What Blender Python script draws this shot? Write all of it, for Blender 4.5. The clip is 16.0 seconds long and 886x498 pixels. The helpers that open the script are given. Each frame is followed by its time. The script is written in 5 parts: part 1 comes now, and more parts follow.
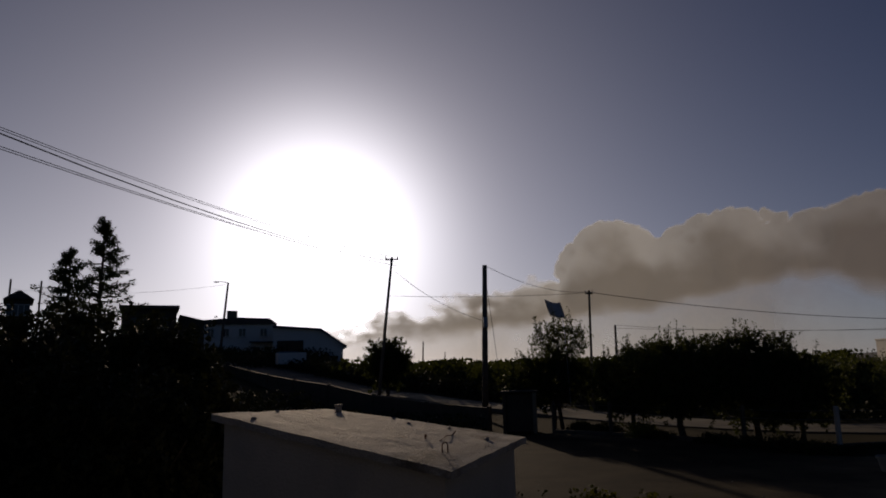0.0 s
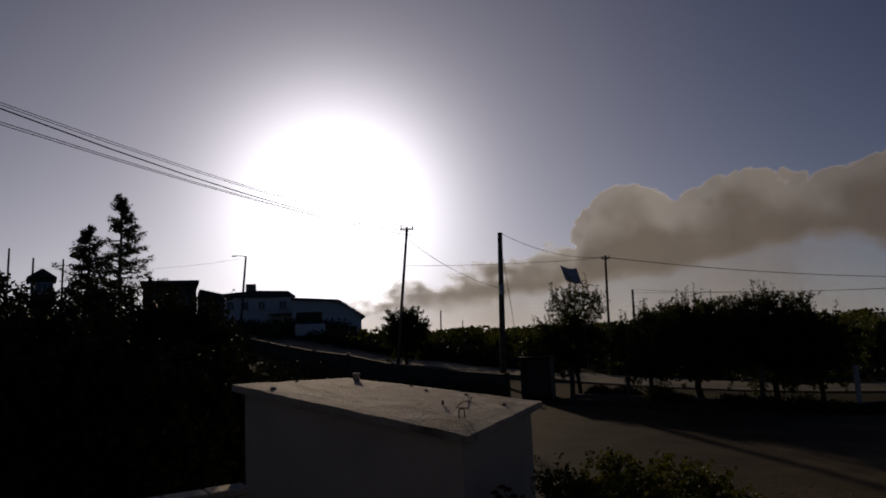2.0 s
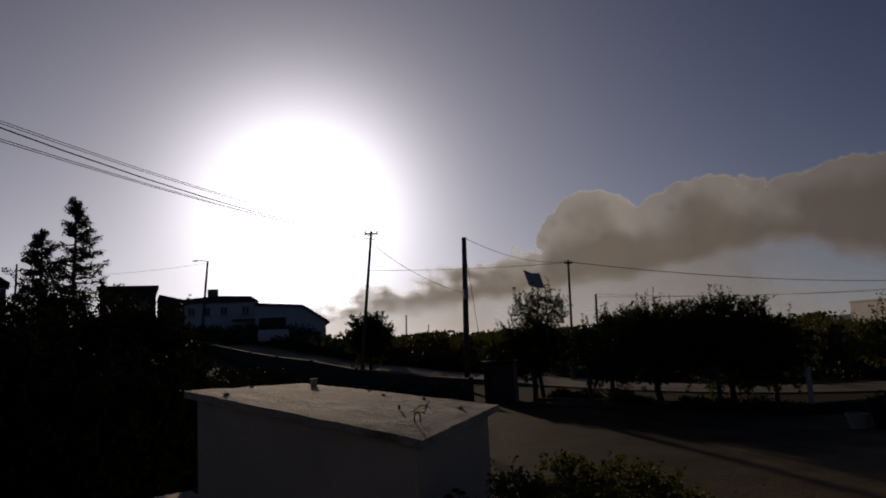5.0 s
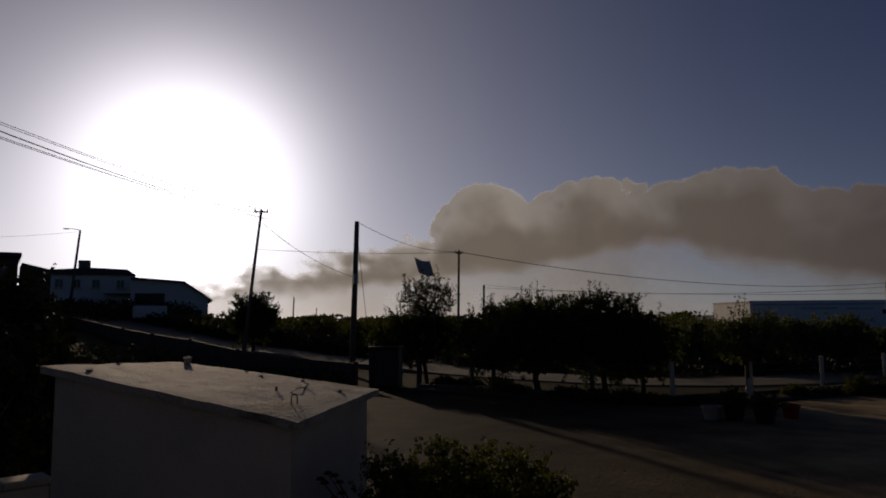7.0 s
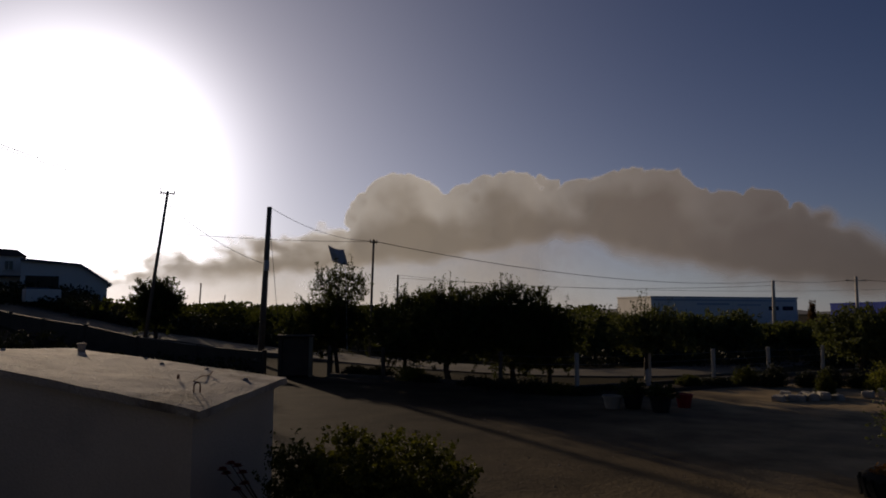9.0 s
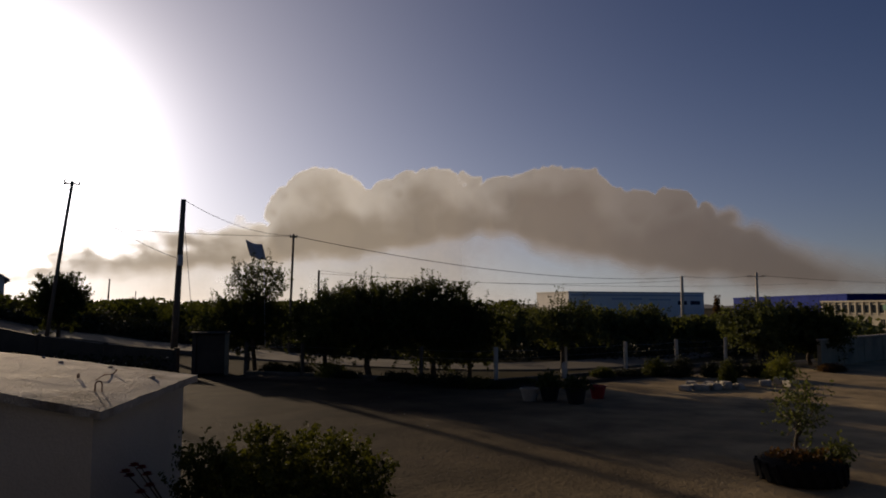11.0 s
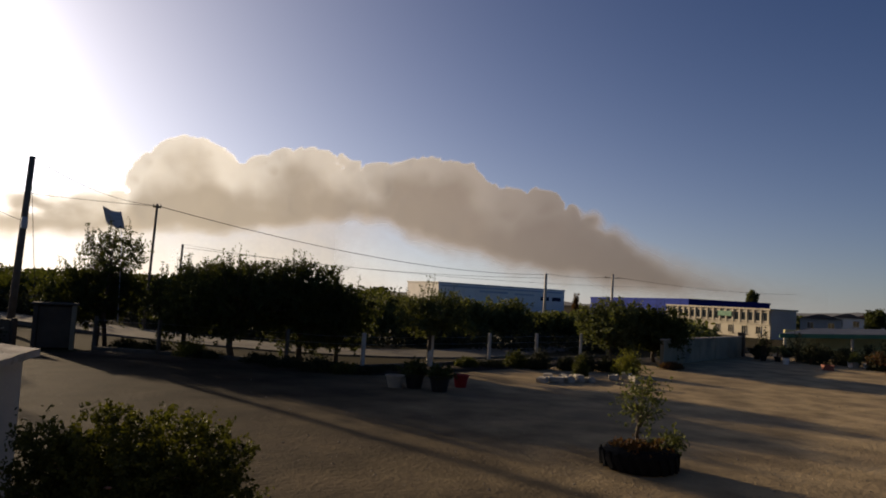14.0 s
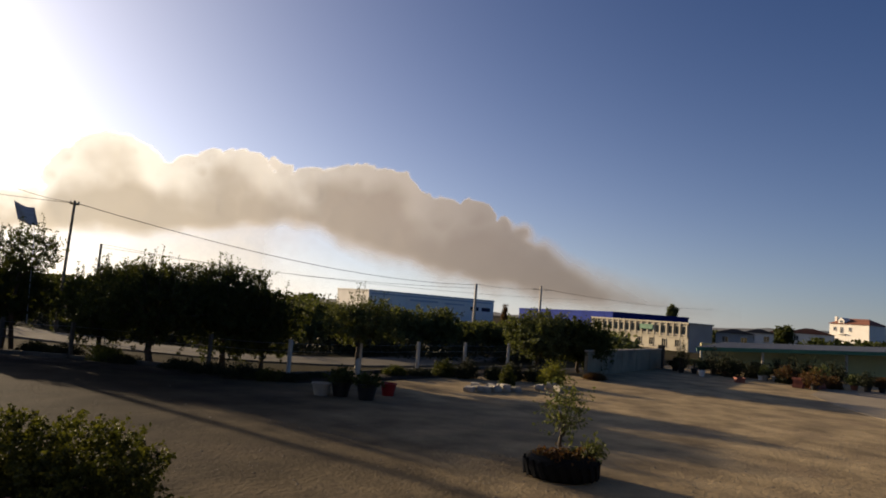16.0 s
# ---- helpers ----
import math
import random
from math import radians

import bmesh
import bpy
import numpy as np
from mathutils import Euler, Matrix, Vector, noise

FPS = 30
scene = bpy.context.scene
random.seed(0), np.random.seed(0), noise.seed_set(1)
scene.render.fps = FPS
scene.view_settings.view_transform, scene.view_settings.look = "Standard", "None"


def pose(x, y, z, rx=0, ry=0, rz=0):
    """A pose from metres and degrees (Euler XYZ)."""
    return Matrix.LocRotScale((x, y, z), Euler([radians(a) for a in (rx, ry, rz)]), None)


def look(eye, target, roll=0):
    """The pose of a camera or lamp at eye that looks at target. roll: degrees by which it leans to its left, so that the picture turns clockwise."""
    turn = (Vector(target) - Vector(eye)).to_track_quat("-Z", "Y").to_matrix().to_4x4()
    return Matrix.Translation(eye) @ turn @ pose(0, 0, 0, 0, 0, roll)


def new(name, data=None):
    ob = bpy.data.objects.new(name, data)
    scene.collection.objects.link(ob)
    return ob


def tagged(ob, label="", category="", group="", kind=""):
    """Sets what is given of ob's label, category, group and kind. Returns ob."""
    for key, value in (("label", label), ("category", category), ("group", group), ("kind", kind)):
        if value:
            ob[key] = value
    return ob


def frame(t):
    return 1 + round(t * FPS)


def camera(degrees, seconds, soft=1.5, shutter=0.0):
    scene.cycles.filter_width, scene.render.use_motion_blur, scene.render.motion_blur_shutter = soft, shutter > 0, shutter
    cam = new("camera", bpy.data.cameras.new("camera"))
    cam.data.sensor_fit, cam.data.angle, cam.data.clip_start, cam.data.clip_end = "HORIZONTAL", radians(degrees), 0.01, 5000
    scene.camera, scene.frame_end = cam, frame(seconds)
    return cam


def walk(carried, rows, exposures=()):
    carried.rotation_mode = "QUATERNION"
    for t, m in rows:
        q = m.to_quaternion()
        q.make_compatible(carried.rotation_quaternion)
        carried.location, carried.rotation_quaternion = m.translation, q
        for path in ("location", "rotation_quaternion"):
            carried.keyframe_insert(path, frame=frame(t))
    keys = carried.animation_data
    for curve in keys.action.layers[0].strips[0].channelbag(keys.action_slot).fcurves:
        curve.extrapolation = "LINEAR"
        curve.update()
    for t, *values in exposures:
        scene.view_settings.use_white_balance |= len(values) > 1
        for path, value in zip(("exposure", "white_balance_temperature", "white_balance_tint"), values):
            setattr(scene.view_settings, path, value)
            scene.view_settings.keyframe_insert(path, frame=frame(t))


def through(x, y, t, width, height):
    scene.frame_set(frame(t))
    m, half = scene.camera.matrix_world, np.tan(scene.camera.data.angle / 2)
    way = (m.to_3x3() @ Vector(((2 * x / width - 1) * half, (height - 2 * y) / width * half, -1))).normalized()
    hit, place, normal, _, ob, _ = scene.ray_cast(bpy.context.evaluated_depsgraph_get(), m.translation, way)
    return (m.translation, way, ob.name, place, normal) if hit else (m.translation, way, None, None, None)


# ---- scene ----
cam = camera(66.0, 16.0, 1.8)
EYE_Z = 3.2


def aim(t, x, lift, yaw, pitch, roll):
    """A row of the path: yaw to the left from +y, pitch up, roll as look() takes it."""
    a, b = radians(yaw), radians(pitch)
    eye = Vector((x, 0, EYE_Z + lift))
    way = Vector((-math.sin(a) * math.cos(b), math.cos(a) * math.cos(b), math.sin(b)))
    return t, look(eye, eye + way, roll)


# seconds, x, lift, yaw, pitch, roll
PATH = [
    (0.0, -0.002, 0.006, 0.24, 9.78, -1.44),
    (0.5, -0.018, 0.011, 0.60, 9.46, -0.56),
    (1.0, -0.010, 0.007, 0.43, 8.72, -1.44),
    (1.5, 0.009, 0.001, 0.60, 8.06, -2.29),
    (2.0, 0.036, -0.006, 1.67, 7.22, -2.65),
    (2.5, 0.073, -0.013, 1.92, 7.48, -2.78),
    (3.0, 0.091, -0.013, 1.23, 7.84, -2.97),
    (3.5, 0.107, -0.015, 0.81, 7.74, -3.31),
    (6.0, 0.197, -0.031, -4.86, 7.08, -2.15),
    (6.5, 0.216, -0.037, -7.61, 6.60, -1.56),
    (7.0, 0.223, -0.046, -10.16, 6.06, -0.71),
    (7.5, 0.231, -0.051, -11.89, 5.88, -0.60),
    (8.0, 0.244, -0.055, -13.66, 5.64, -0.56),
    (8.5, 0.252, -0.056, -15.61, 5.59, -0.17),
    (9.0, 0.243, -0.059, -17.31, 5.21, 0.22),
    (11.5, 0.314, -0.078, -25.35, 4.78, 0.24),
    (12.0, 0.307, -0.077, -26.84, 4.66, 0.86),
    (12.5, 0.300, -0.076, -28.38, 4.52, 1.33),
    (13.0, 0.288, -0.074, -30.19, 4.12, 1.66),
    (13.5, 0.272, -0.074, -32.33, 4.03, 2.55),
    (14.0, 0.260, -0.076, -34.43, 4.03, 3.15),
    (14.5, 0.262, -0.081, -36.51, 4.03, 3.32),
    (15.0, 0.266, -0.086, -38.83, 4.13, 3.24),
    (15.5, 0.275, -0.091, -40.45, 4.42, 3.65),
    (16.0, 0.282, -0.093, -40.10, 5.13, 4.34),
]
EXPOSURES = [(0.0, -1.66, 6100, 17), (7.0, -1.66, 6100, 17), (9.0, -1.12, 6150, 16), (12.5, -0.28, 6500, 14), (14.5, 0.34, 6450, 12), (16.0, 0.62, 6400, 11)]
walk(cam, [aim(*row) for row in PATH], EXPOSURES)

# ---- light ----
SUN_AZ, SUN_EL = -10.5, 11.0      # where the sun stands, from +y to the right


def polar(az, r, z=0.0):
    """A place at that azimuth and distance from the viewpoint."""
    return Vector((r * math.sin(radians(az)), r * math.cos(radians(az)), z))


def sun_way(az, el):
    return Vector((math.sin(radians(az)) * math.cos(radians(el)), math.cos(radians(az)) * math.cos(radians(el)), math.sin(radians(el))))


class Nodes:
    """Short hand for a node tree."""

    def __init__(self, tree):
        self.tree = tree
        tree.nodes.clear()

    def add(self, node, **values):
        n = self.tree.nodes.new(node)
        for k, v in values.items():
            if k == "op":
                n.operation = v
            elif k == "blend":
                n.blend_type = v
            elif k == "kind":
                n.data_type = v
        return n

    def put(self, socket, value):
        if isinstance(value, bpy.types.NodeSocket):
            self.tree.links.new(value, socket)
        elif value is not None:
            socket.default_value = value

    def math(self, op, a, b=None, c=None, clamp=False):
        n = self.add("ShaderNodeMath", op=op)
        n.use_clamp = clamp
        for s, v in zip(n.inputs, (a, b, c)):
            self.put(s, v)
        return n.outputs[0]

    def mix(self, f, a, b, blend="MIX"):
        n = self.add("ShaderNodeMix", kind="RGBA", blend=blend)
        self.put(n.inputs[0], f)
        self.put(n.inputs[6], a if isinstance(a, bpy.types.NodeSocket) else (*a, 1))
        self.put(n.inputs[7], b if isinstance(b, bpy.types.NodeSocket) else (*b, 1))
        return n.outputs[2]

    def noise(self, where, scale, detail=4.0, rough=0.55, dims="3D"):
        n = self.add("ShaderNodeTexNoise")
        n.noise_dimensions = dims
        self.put(n.inputs["Vector"], where)
        self.put(n.inputs["Scale"], scale)
        self.put(n.inputs["Detail"], detail)
        self.put(n.inputs["Roughness"], rough)
        return n.outputs["Fac"]

    def ramp(self, f, lo, hi, a=0.0, b=1.0, smooth=False):
        n = self.add("ShaderNodeMapRange")
        n.interpolation_type = "SMOOTHSTEP" if smooth else "LINEAR"
        n.clamp = True
        self.put(n.inputs[0], f)
        for i, v in enumerate((lo, hi, a, b)):
            self.put(n.inputs[1 + i], v)
        return n.outputs[0]


world = bpy.data.worlds.new("world")
scene.world = world
world.use_nodes = True
w = Nodes(world.node_tree)
sky = w.add("ShaderNodeTexSky")
sky.sky_type = "NISHITA"
sky.sun_disc = False
sky.sun_elevation, sky.sun_rotation = radians(SUN_EL), radians(SUN_AZ)
sky.altitude, sky.air_density, sky.dust_density, sky.ozone_density = 100, 1.0, 0.25, 6.0
way = w.add("ShaderNodeTexCoord").outputs["Generated"]
dot = w.add("ShaderNodeVectorMath", op="DOT_PRODUCT")
w.put(dot.inputs[0], way)
dot.inputs[1].default_value = sun_way(SUN_AZ, SUN_EL)
angle = w.math("ARCCOSINE", dot.outputs["Value"])
# the sun's aureole in the smoky haze: a bright core and a wide skirt
core = w.math("EXPONENT", w.math("MULTIPLY", w.math("POWER", w.math("DIVIDE", angle, radians(7.6)), 2.0), -1.0))
skirt = w.math("EXPONENT", w.math("DIVIDE", angle, radians(-12.0)))
# thin smoke haze that thickens towards the horizon
up = w.add("ShaderNodeSeparateXYZ")
w.put(up.inputs[0], way)
haze = w.math("EXPONENT", w.math("DIVIDE", w.math("ABSOLUTE", up.outputs[2]), -0.16))
bg_sky, bg_core, bg_skirt, bg_haze = (w.add("ShaderNodeBackground") for _ in range(4))
bg_haze.inputs[0].default_value = (1.0, 0.91, 0.8, 1)
# it glows towards the sun
near_sun = w.math("EXPONENT", w.math("DIVIDE", angle, radians(-27.0)))
# and is set stronger towards the west
haze = w.math("MULTIPLY", haze, w.ramp(up.outputs[0], -0.6, -0.1, 2.1, 1.0, True))
w.put(bg_haze.inputs[1], w.math("MULTIPLY", haze, w.math("ADD", w.math("MULTIPLY", near_sun, 2.1), 0.05)))
w.put(bg_sky.inputs[0], w.mix(1.0, sky.outputs[0], (0.96, 0.945, 1.1), "MULTIPLY"))
bg_sky.inputs[1].default_value = 0.045
bg_core.inputs[0].default_value = (1.0, 0.97, 0.92, 1)
w.put(bg_core.inputs[1], w.math("MULTIPLY", core, 4.6))
bg_skirt.inputs[0].default_value = (1.0, 0.87, 0.75, 1)
w.put(bg_skirt.inputs[1], w.math("MULTIPLY", skirt, 2.15))
add1, add2 = w.add("ShaderNodeAddShader"), w.add("ShaderNodeAddShader")
out = w.add("ShaderNodeOutputWorld")
w.put(add1.inputs[0], bg_sky.outputs[0])
w.put(add1.inputs[1], bg_core.outputs[0])
w.put(add2.inputs[0], add1.outputs[0])
w.put(add2.inputs[1], bg_skirt.outputs[0])
add3 = w.add("ShaderNodeAddShader")
w.put(add3.inputs[0], add2.outputs[0])
w.put(add3.inputs[1], bg_haze.outputs[0])
w.put(out.inputs[0], add3.outputs[0])

sun = new("sun", bpy.data.lights.new("sun", "SUN"))
sun.data.energy, sun.data.angle, sun.data.color = 5.0, radians(1.0), (1.0, 0.76, 0.48)
sun.matrix_world = look(sun_way(SUN_AZ - 1.0, SUN_EL + 0.9) * 50, (0, 0, 0))

# ---- materials ----
def surface(name, a, b, scale=3.0, rough=0.85, bump=0.25, fine=40.0, metal=0.0, stain=None, island=0.0, spec=0.3, drift=None):
    """A rough surface: two colours in patches, fine grain, a stain colour, relief."""
    m = bpy.data.materials.new(name)
    m.use_nodes = True
    n = Nodes(m.node_tree)
    where = n.add("ShaderNodeTexCoord").outputs["Object"]
    patch = n.ramp(n.noise(where, scale, 5), 0.32, 0.68)
    grain = n.noise(where, fine, 3, 0.7)
    col = n.mix(patch, a, b)
    col = n.mix(0.35, col, n.mix(grain, (0.25, 0.25, 0.25), (1.0, 1.0, 1.0)), "MULTIPLY")
    if stain:
        col = n.mix(n.ramp(n.noise(where, scale * 0.37, 6, 0.7), 0.52, 0.66, 0, 0.8), col, stain)
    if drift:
        # ragged change to a brighter side: paler soil, with shade and sunlight painted in
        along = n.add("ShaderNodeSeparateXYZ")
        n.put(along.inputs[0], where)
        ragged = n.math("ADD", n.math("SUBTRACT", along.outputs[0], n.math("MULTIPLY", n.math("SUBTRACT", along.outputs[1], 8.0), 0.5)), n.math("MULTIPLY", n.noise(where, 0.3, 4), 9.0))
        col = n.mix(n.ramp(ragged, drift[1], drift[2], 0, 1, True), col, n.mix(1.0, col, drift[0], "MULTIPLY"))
    if island:
        rnd = n.add("ShaderNodeNewGeometry").outputs["Random Per Island"]
        col = n.mix(island, col, n.mix(rnd, (0.2, 0.2, 0.2), (1.6, 1.6, 1.3)), "MULTIPLY")
    bsdf = n.add("ShaderNodeBsdfPrincipled")
    n.put(bsdf.inputs["Base Color"], col)
    n.put(bsdf.inputs["Roughness"], n.ramp(grain, 0.2, 0.8, max(0.05, rough - 0.1), min(1, rough + 0.1)))
    bsdf.inputs["Metallic"].default_value = metal
    bsdf.inputs["Specular IOR Level"].default_value = spec
    if bump:
        b_ = n.add("ShaderNodeBump")
        b_.inputs["Strength"].default_value = bump
        b_.inputs["Distance"].default_value = 0.05
        n.put(b_.inputs["Height"], n.math("ADD", grain, n.math("MULTIPLY", patch, 0.6)))
        n.put(bsdf.inputs["Normal"], b_.outputs[0])
    n.put(n.add("ShaderNodeOutputMaterial").inputs[0], bsdf.outputs[0])
    return m


def leaf(name, a, b, through=0.42):
    """Leaves: the colour varies leaf by leaf, and some light comes through."""
    m = bpy.data.materials.new(name)
    m.use_nodes = True
    n = Nodes(m.node_tree)
    rnd = n.add("ShaderNodeNewGeometry").outputs["Random Per Island"]
    where = n.add("ShaderNodeTexCoord").outputs["Object"]
    col = n.mix(n.ramp(n.math("ADD", rnd, n.noise(where, 1.3, 2)), 0.4, 1.4), a, b)
    bsdf = n.add("ShaderNodeBsdfPrincipled")
    n.put(bsdf.inputs["Base Color"], col)
    bsdf.inputs["Roughness"].default_value = 0.7
    bsdf.inputs["Specular IOR Level"].default_value = 0.12
    tr = n.add("ShaderNodeBsdfTranslucent")
    n.put(tr.inputs[0], n.mix(1.0, col, (1.3, 1.25, 0.5), "MULTIPLY"))
    mx = n.add("ShaderNodeMixShader")
    mx.inputs[0].default_value = through
    n.put(mx.inputs[1], bsdf.outputs[0])
    n.put(mx.inputs[2], tr.outputs[0])
    n.put(n.add("ShaderNodeOutputMaterial").inputs[0], mx.outputs[0])
    return m


def glass(name):
    m = bpy.data.materials.new(name)
    m.use_nodes = True
    n = Nodes(m.node_tree)
    bsdf = n.add("ShaderNodeBsdfPrincipled")
    bsdf.inputs["Base Color"].default_value = (0.02, 0.025, 0.03, 1)
    bsdf.inputs["Roughness"].default_value = 0.08
    n.put(n.add("ShaderNodeOutputMaterial").inputs[0], bsdf.outputs[0])
    return m


SOIL = surface("dry_soil_and_grass", (0.062, 0.05, 0.027), (0.038, 0.034, 0.017), 0.25, 1.0, 0.6, 6.0, stain=(0.035, 0.04, 0.018), spec=0.02)
# dark base stands in for the shaded west; drift brightens the sunlit east
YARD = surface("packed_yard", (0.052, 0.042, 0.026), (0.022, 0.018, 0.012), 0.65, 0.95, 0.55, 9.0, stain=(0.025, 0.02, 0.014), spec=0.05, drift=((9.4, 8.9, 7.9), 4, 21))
APRON = surface("pale_apron", (0.37, 0.31, 0.215), (0.29, 0.245, 0.17), 0.6, 0.95, 0.2, 9.0, stain=(0.18, 0.15, 0.105), spec=0.1)
BED_SOIL = surface("bed_soil", (0.06, 0.045, 0.03), (0.04, 0.03, 0.02), 2.0, 0.95, 0.8, 20.0, spec=0.1)
ROAD = surface("pale_road", (0.15, 0.13, 0.092), (0.115, 0.1, 0.072), 0.3, 0.85, 0.15, 12.0, stain=(0.085, 0.073, 0.053), spec=0.12)
CONCRETE = surface("weathered_concrete", (0.6, 0.54, 0.44), (0.42, 0.37, 0.295), 2.6, 0.85, 0.8, 25.0, stain=(0.13, 0.105, 0.075), spec=0.22)
RENDER_GREY = surface("grey_render", (0.6, 0.54, 0.44), (0.48, 0.43, 0.35), 0.7, 0.9, 0.3, 30.0, stain=(0.33, 0.31, 0.275))
POST_WHITE = surface("whitewashed_concrete", (0.56, 0.51, 0.41), (0.43, 0.39, 0.32), 2.5, 0.85, 0.3, 30.0, stain=(0.35, 0.3, 0.24))
WALL_DARK = surface("dark_block_wall", (0.1, 0.078, 0.054), (0.07, 0.055, 0.038), 1.5, 0.95, 0.5, 12.0)
WALL_PALE = surface("stained_pale_wall", (0.3, 0.265, 0.18), (0.22, 0.195, 0.13), 1.1, 0.9, 0.3, 8.0, stain=(0.12, 0.108, 0.08))
HOUSE_GREY = surface("dull_grey_render", (0.13, 0.135, 0.145), (0.1, 0.105, 0.115), 0.8, 0.95, 0.3, 20.0, stain=(0.08, 0.082, 0.088))
WALL_WHITE = surface("white_paint", (0.82, 0.77, 0.68), (0.74, 0.7, 0.61), 0.4, 0.8, 0.15, 10.0)
PANEL_WHITE = surface("white_metal_panel", (0.92, 0.87, 0.76), (0.87, 0.82, 0.72), 0.15, 0.6, 0.1, 4.0)
PANEL_GREY = surface("blue_grey_panel", (0.5, 0.53, 0.57), (0.42, 0.46, 0.5), 0.2, 0.5, 0.1, 4.0)
PANEL_BLUE = surface("blue_metal_panel", (0.018, 0.034, 0.2), (0.013, 0.025, 0.15), 0.2, 0.85, 0.1, 4.0, spec=0.05)
FACADE = surface("cream_facade", (0.5, 0.45, 0.34), (0.4, 0.36, 0.27), 0.4, 0.85, 0.2, 6.0)
FACADE_GREY = surface("grey_facade", (0.42, 0.4, 0.36), (0.34, 0.33, 0.3), 0.4, 0.85, 0.2, 6.0)
GREEN_WALL = surface("yellow_green_wall", (0.66, 0.6, 0.3), (0.56, 0.52, 0.25), 0.4, 0.85, 0.2, 6.0)
GREEN_METAL = surface("green_metal_edge", (0.07, 0.2, 0.1), (0.05, 0.15, 0.08), 0.6, 0.6, 0.1, 6.0)
SHEET_GREY = surface("grey_roof_sheet", (0.15, 0.165, 0.19), (0.11, 0.125, 0.15), 0.5, 0.95, 0.2, 5.0, spec=0.05)
TILE_RED = surface("red_roof_tile", (0.3, 0.12, 0.07), (0.22, 0.09, 0.055), 0.8, 0.85, 0.4, 8.0)
TILE_DARK = surface("dark_roof_tile", (0.12, 0.1, 0.09), (0.09, 0.075, 0.065), 0.8, 0.85, 0.4, 8.0)
WOOD_POLE = surface("weathered_pole", (0.2, 0.16, 0.115), (0.14, 0.11, 0.08), 2.0, 0.9, 0.4, 30.0)
STEEL = surface("galvanised_steel", (0.4, 0.41, 0.42), (0.32, 0.33, 0.34), 4.0, 0.5, 0.1, 40.0, metal=0.6)
RUST = surface("rusty_iron", (0.2, 0.08, 0.04), (0.12, 0.05, 0.03), 12.0, 0.9, 0.4, 90.0)
CABLE = surface("cable", (0.03, 0.03, 0.03), (0.02, 0.02, 0.02), 3.0, 0.7, 0.0)
BARK = surface("bark", (0.12, 0.09, 0.06), (0.07, 0.055, 0.04), 6.0, 0.95, 0.8, 40.0)
RUBBER = surface("black_rubber", (0.013, 0.012, 0.011), (0.009, 0.009, 0.009), 5.0, 0.85, 0.3, 60.0, spec=0.1)
PEBBLE = surface("dull_pebble", (0.26, 0.23, 0.18), (0.16, 0.14, 0.11), 6.0, 0.95, 0.3, 40.0, spec=0.1)
# darkened concrete: the low fence wall's shade is put into this colour
CONCRETE_DARK = surface("dark_concrete", (0.13, 0.115, 0.09), (0.08, 0.075, 0.06), 3.0, 0.95, 0.4, 30.0, spec=0.1)
POT_BLACK = surface("black_plastic", (0.02, 0.02, 0.02), (0.015, 0.015, 0.015), 4.0, 0.5, 0.05)
POT_WHITE = surface("white_plastic", (0.36, 0.33, 0.26), (0.3, 0.275, 0.22), 4.0, 0.6, 0.05)
POT_RED = surface("red_plastic", (0.3, 0.015, 0.018), (0.24, 0.013, 0.015), 4.0, 0.45, 0.05)
STONE = surface("pale_stone", (0.5, 0.46, 0.38), (0.36, 0.33, 0.27), 4.0, 0.95, 0.7, 25.0)
FLAG = surface("blue_cloth", (0.56, 0.54, 0.55), (0.46, 0.45, 0.47), 2.0, 0.9, 0.1, 20.0)
FLAG_WHITE = surface("white_cloth", (0.6, 0.6, 0.62), (0.5, 0.5, 0.52), 2.0, 0.9, 0.1, 20.0)
GLASS = glass("dark_glass")
LEAF_DARK = leaf("dark_leaves", (0.03, 0.04, 0.012), (0.06, 0.07, 0.022), 0.32)
# darker copy of the dark leaves; shade on plants is put into it
LEAF_DIMMED = leaf("dimmed_leaves", (0.018, 0.022, 0.01), (0.034, 0.037, 0.015), 0.07)
LEAF_OLIVE = leaf("olive_leaves", (0.058, 0.072, 0.03), (0.105, 0.118, 0.05), 0.34)
LEAF_BUSH = leaf("shrub_leaves", (0.026, 0.036, 0.01), (0.075, 0.08, 0.02), 0.34)
LEAF_YELLOW = leaf("yellow_green_leaves", (0.16, 0.16, 0.03), (0.1, 0.11, 0.025))
LEAF_RED = leaf("reddish_leaves", (0.11, 0.05, 0.03), (0.07, 0.05, 0.025))
CONIFER = leaf("conifer_needles", (0.03, 0.042, 0.018), (0.045, 0.06, 0.025), 0.2)
LEAF_CRIMSON = leaf("crimson_leaves", (0.2, 0.03, 0.03), (0.1, 0.03, 0.025))
PETAL = leaf("pale_petals", (0.6, 0.55, 0.5), (0.5, 0.2, 0.2))

# ---- builders ----
def link(name, verts, faces, material, parent=None, label="", smooth=False):
    me = bpy.data.meshes.new(name)
    me.from_pydata([tuple(v) for v in verts], [], [tuple(f) for f in faces])
    me.materials.append(material)
    if smooth:
        me.shade_smooth()
    me.update()
    ob = new(name, me)
    if parent:
        ob.parent = parent
    return tagged(ob, label)


def part(name, bm, material, parent=None, label="", smooth=False):
    """Links a bmesh as one mesh object under a thing or a part."""
    me = bpy.data.meshes.new(name)
    bm.to_mesh(me)
    bm.free()
    me.materials.append(material)
    if smooth:
        me.shade_smooth()
    ob = new(name, me)
    if parent:
        ob.parent = parent
    return tagged(ob, label)


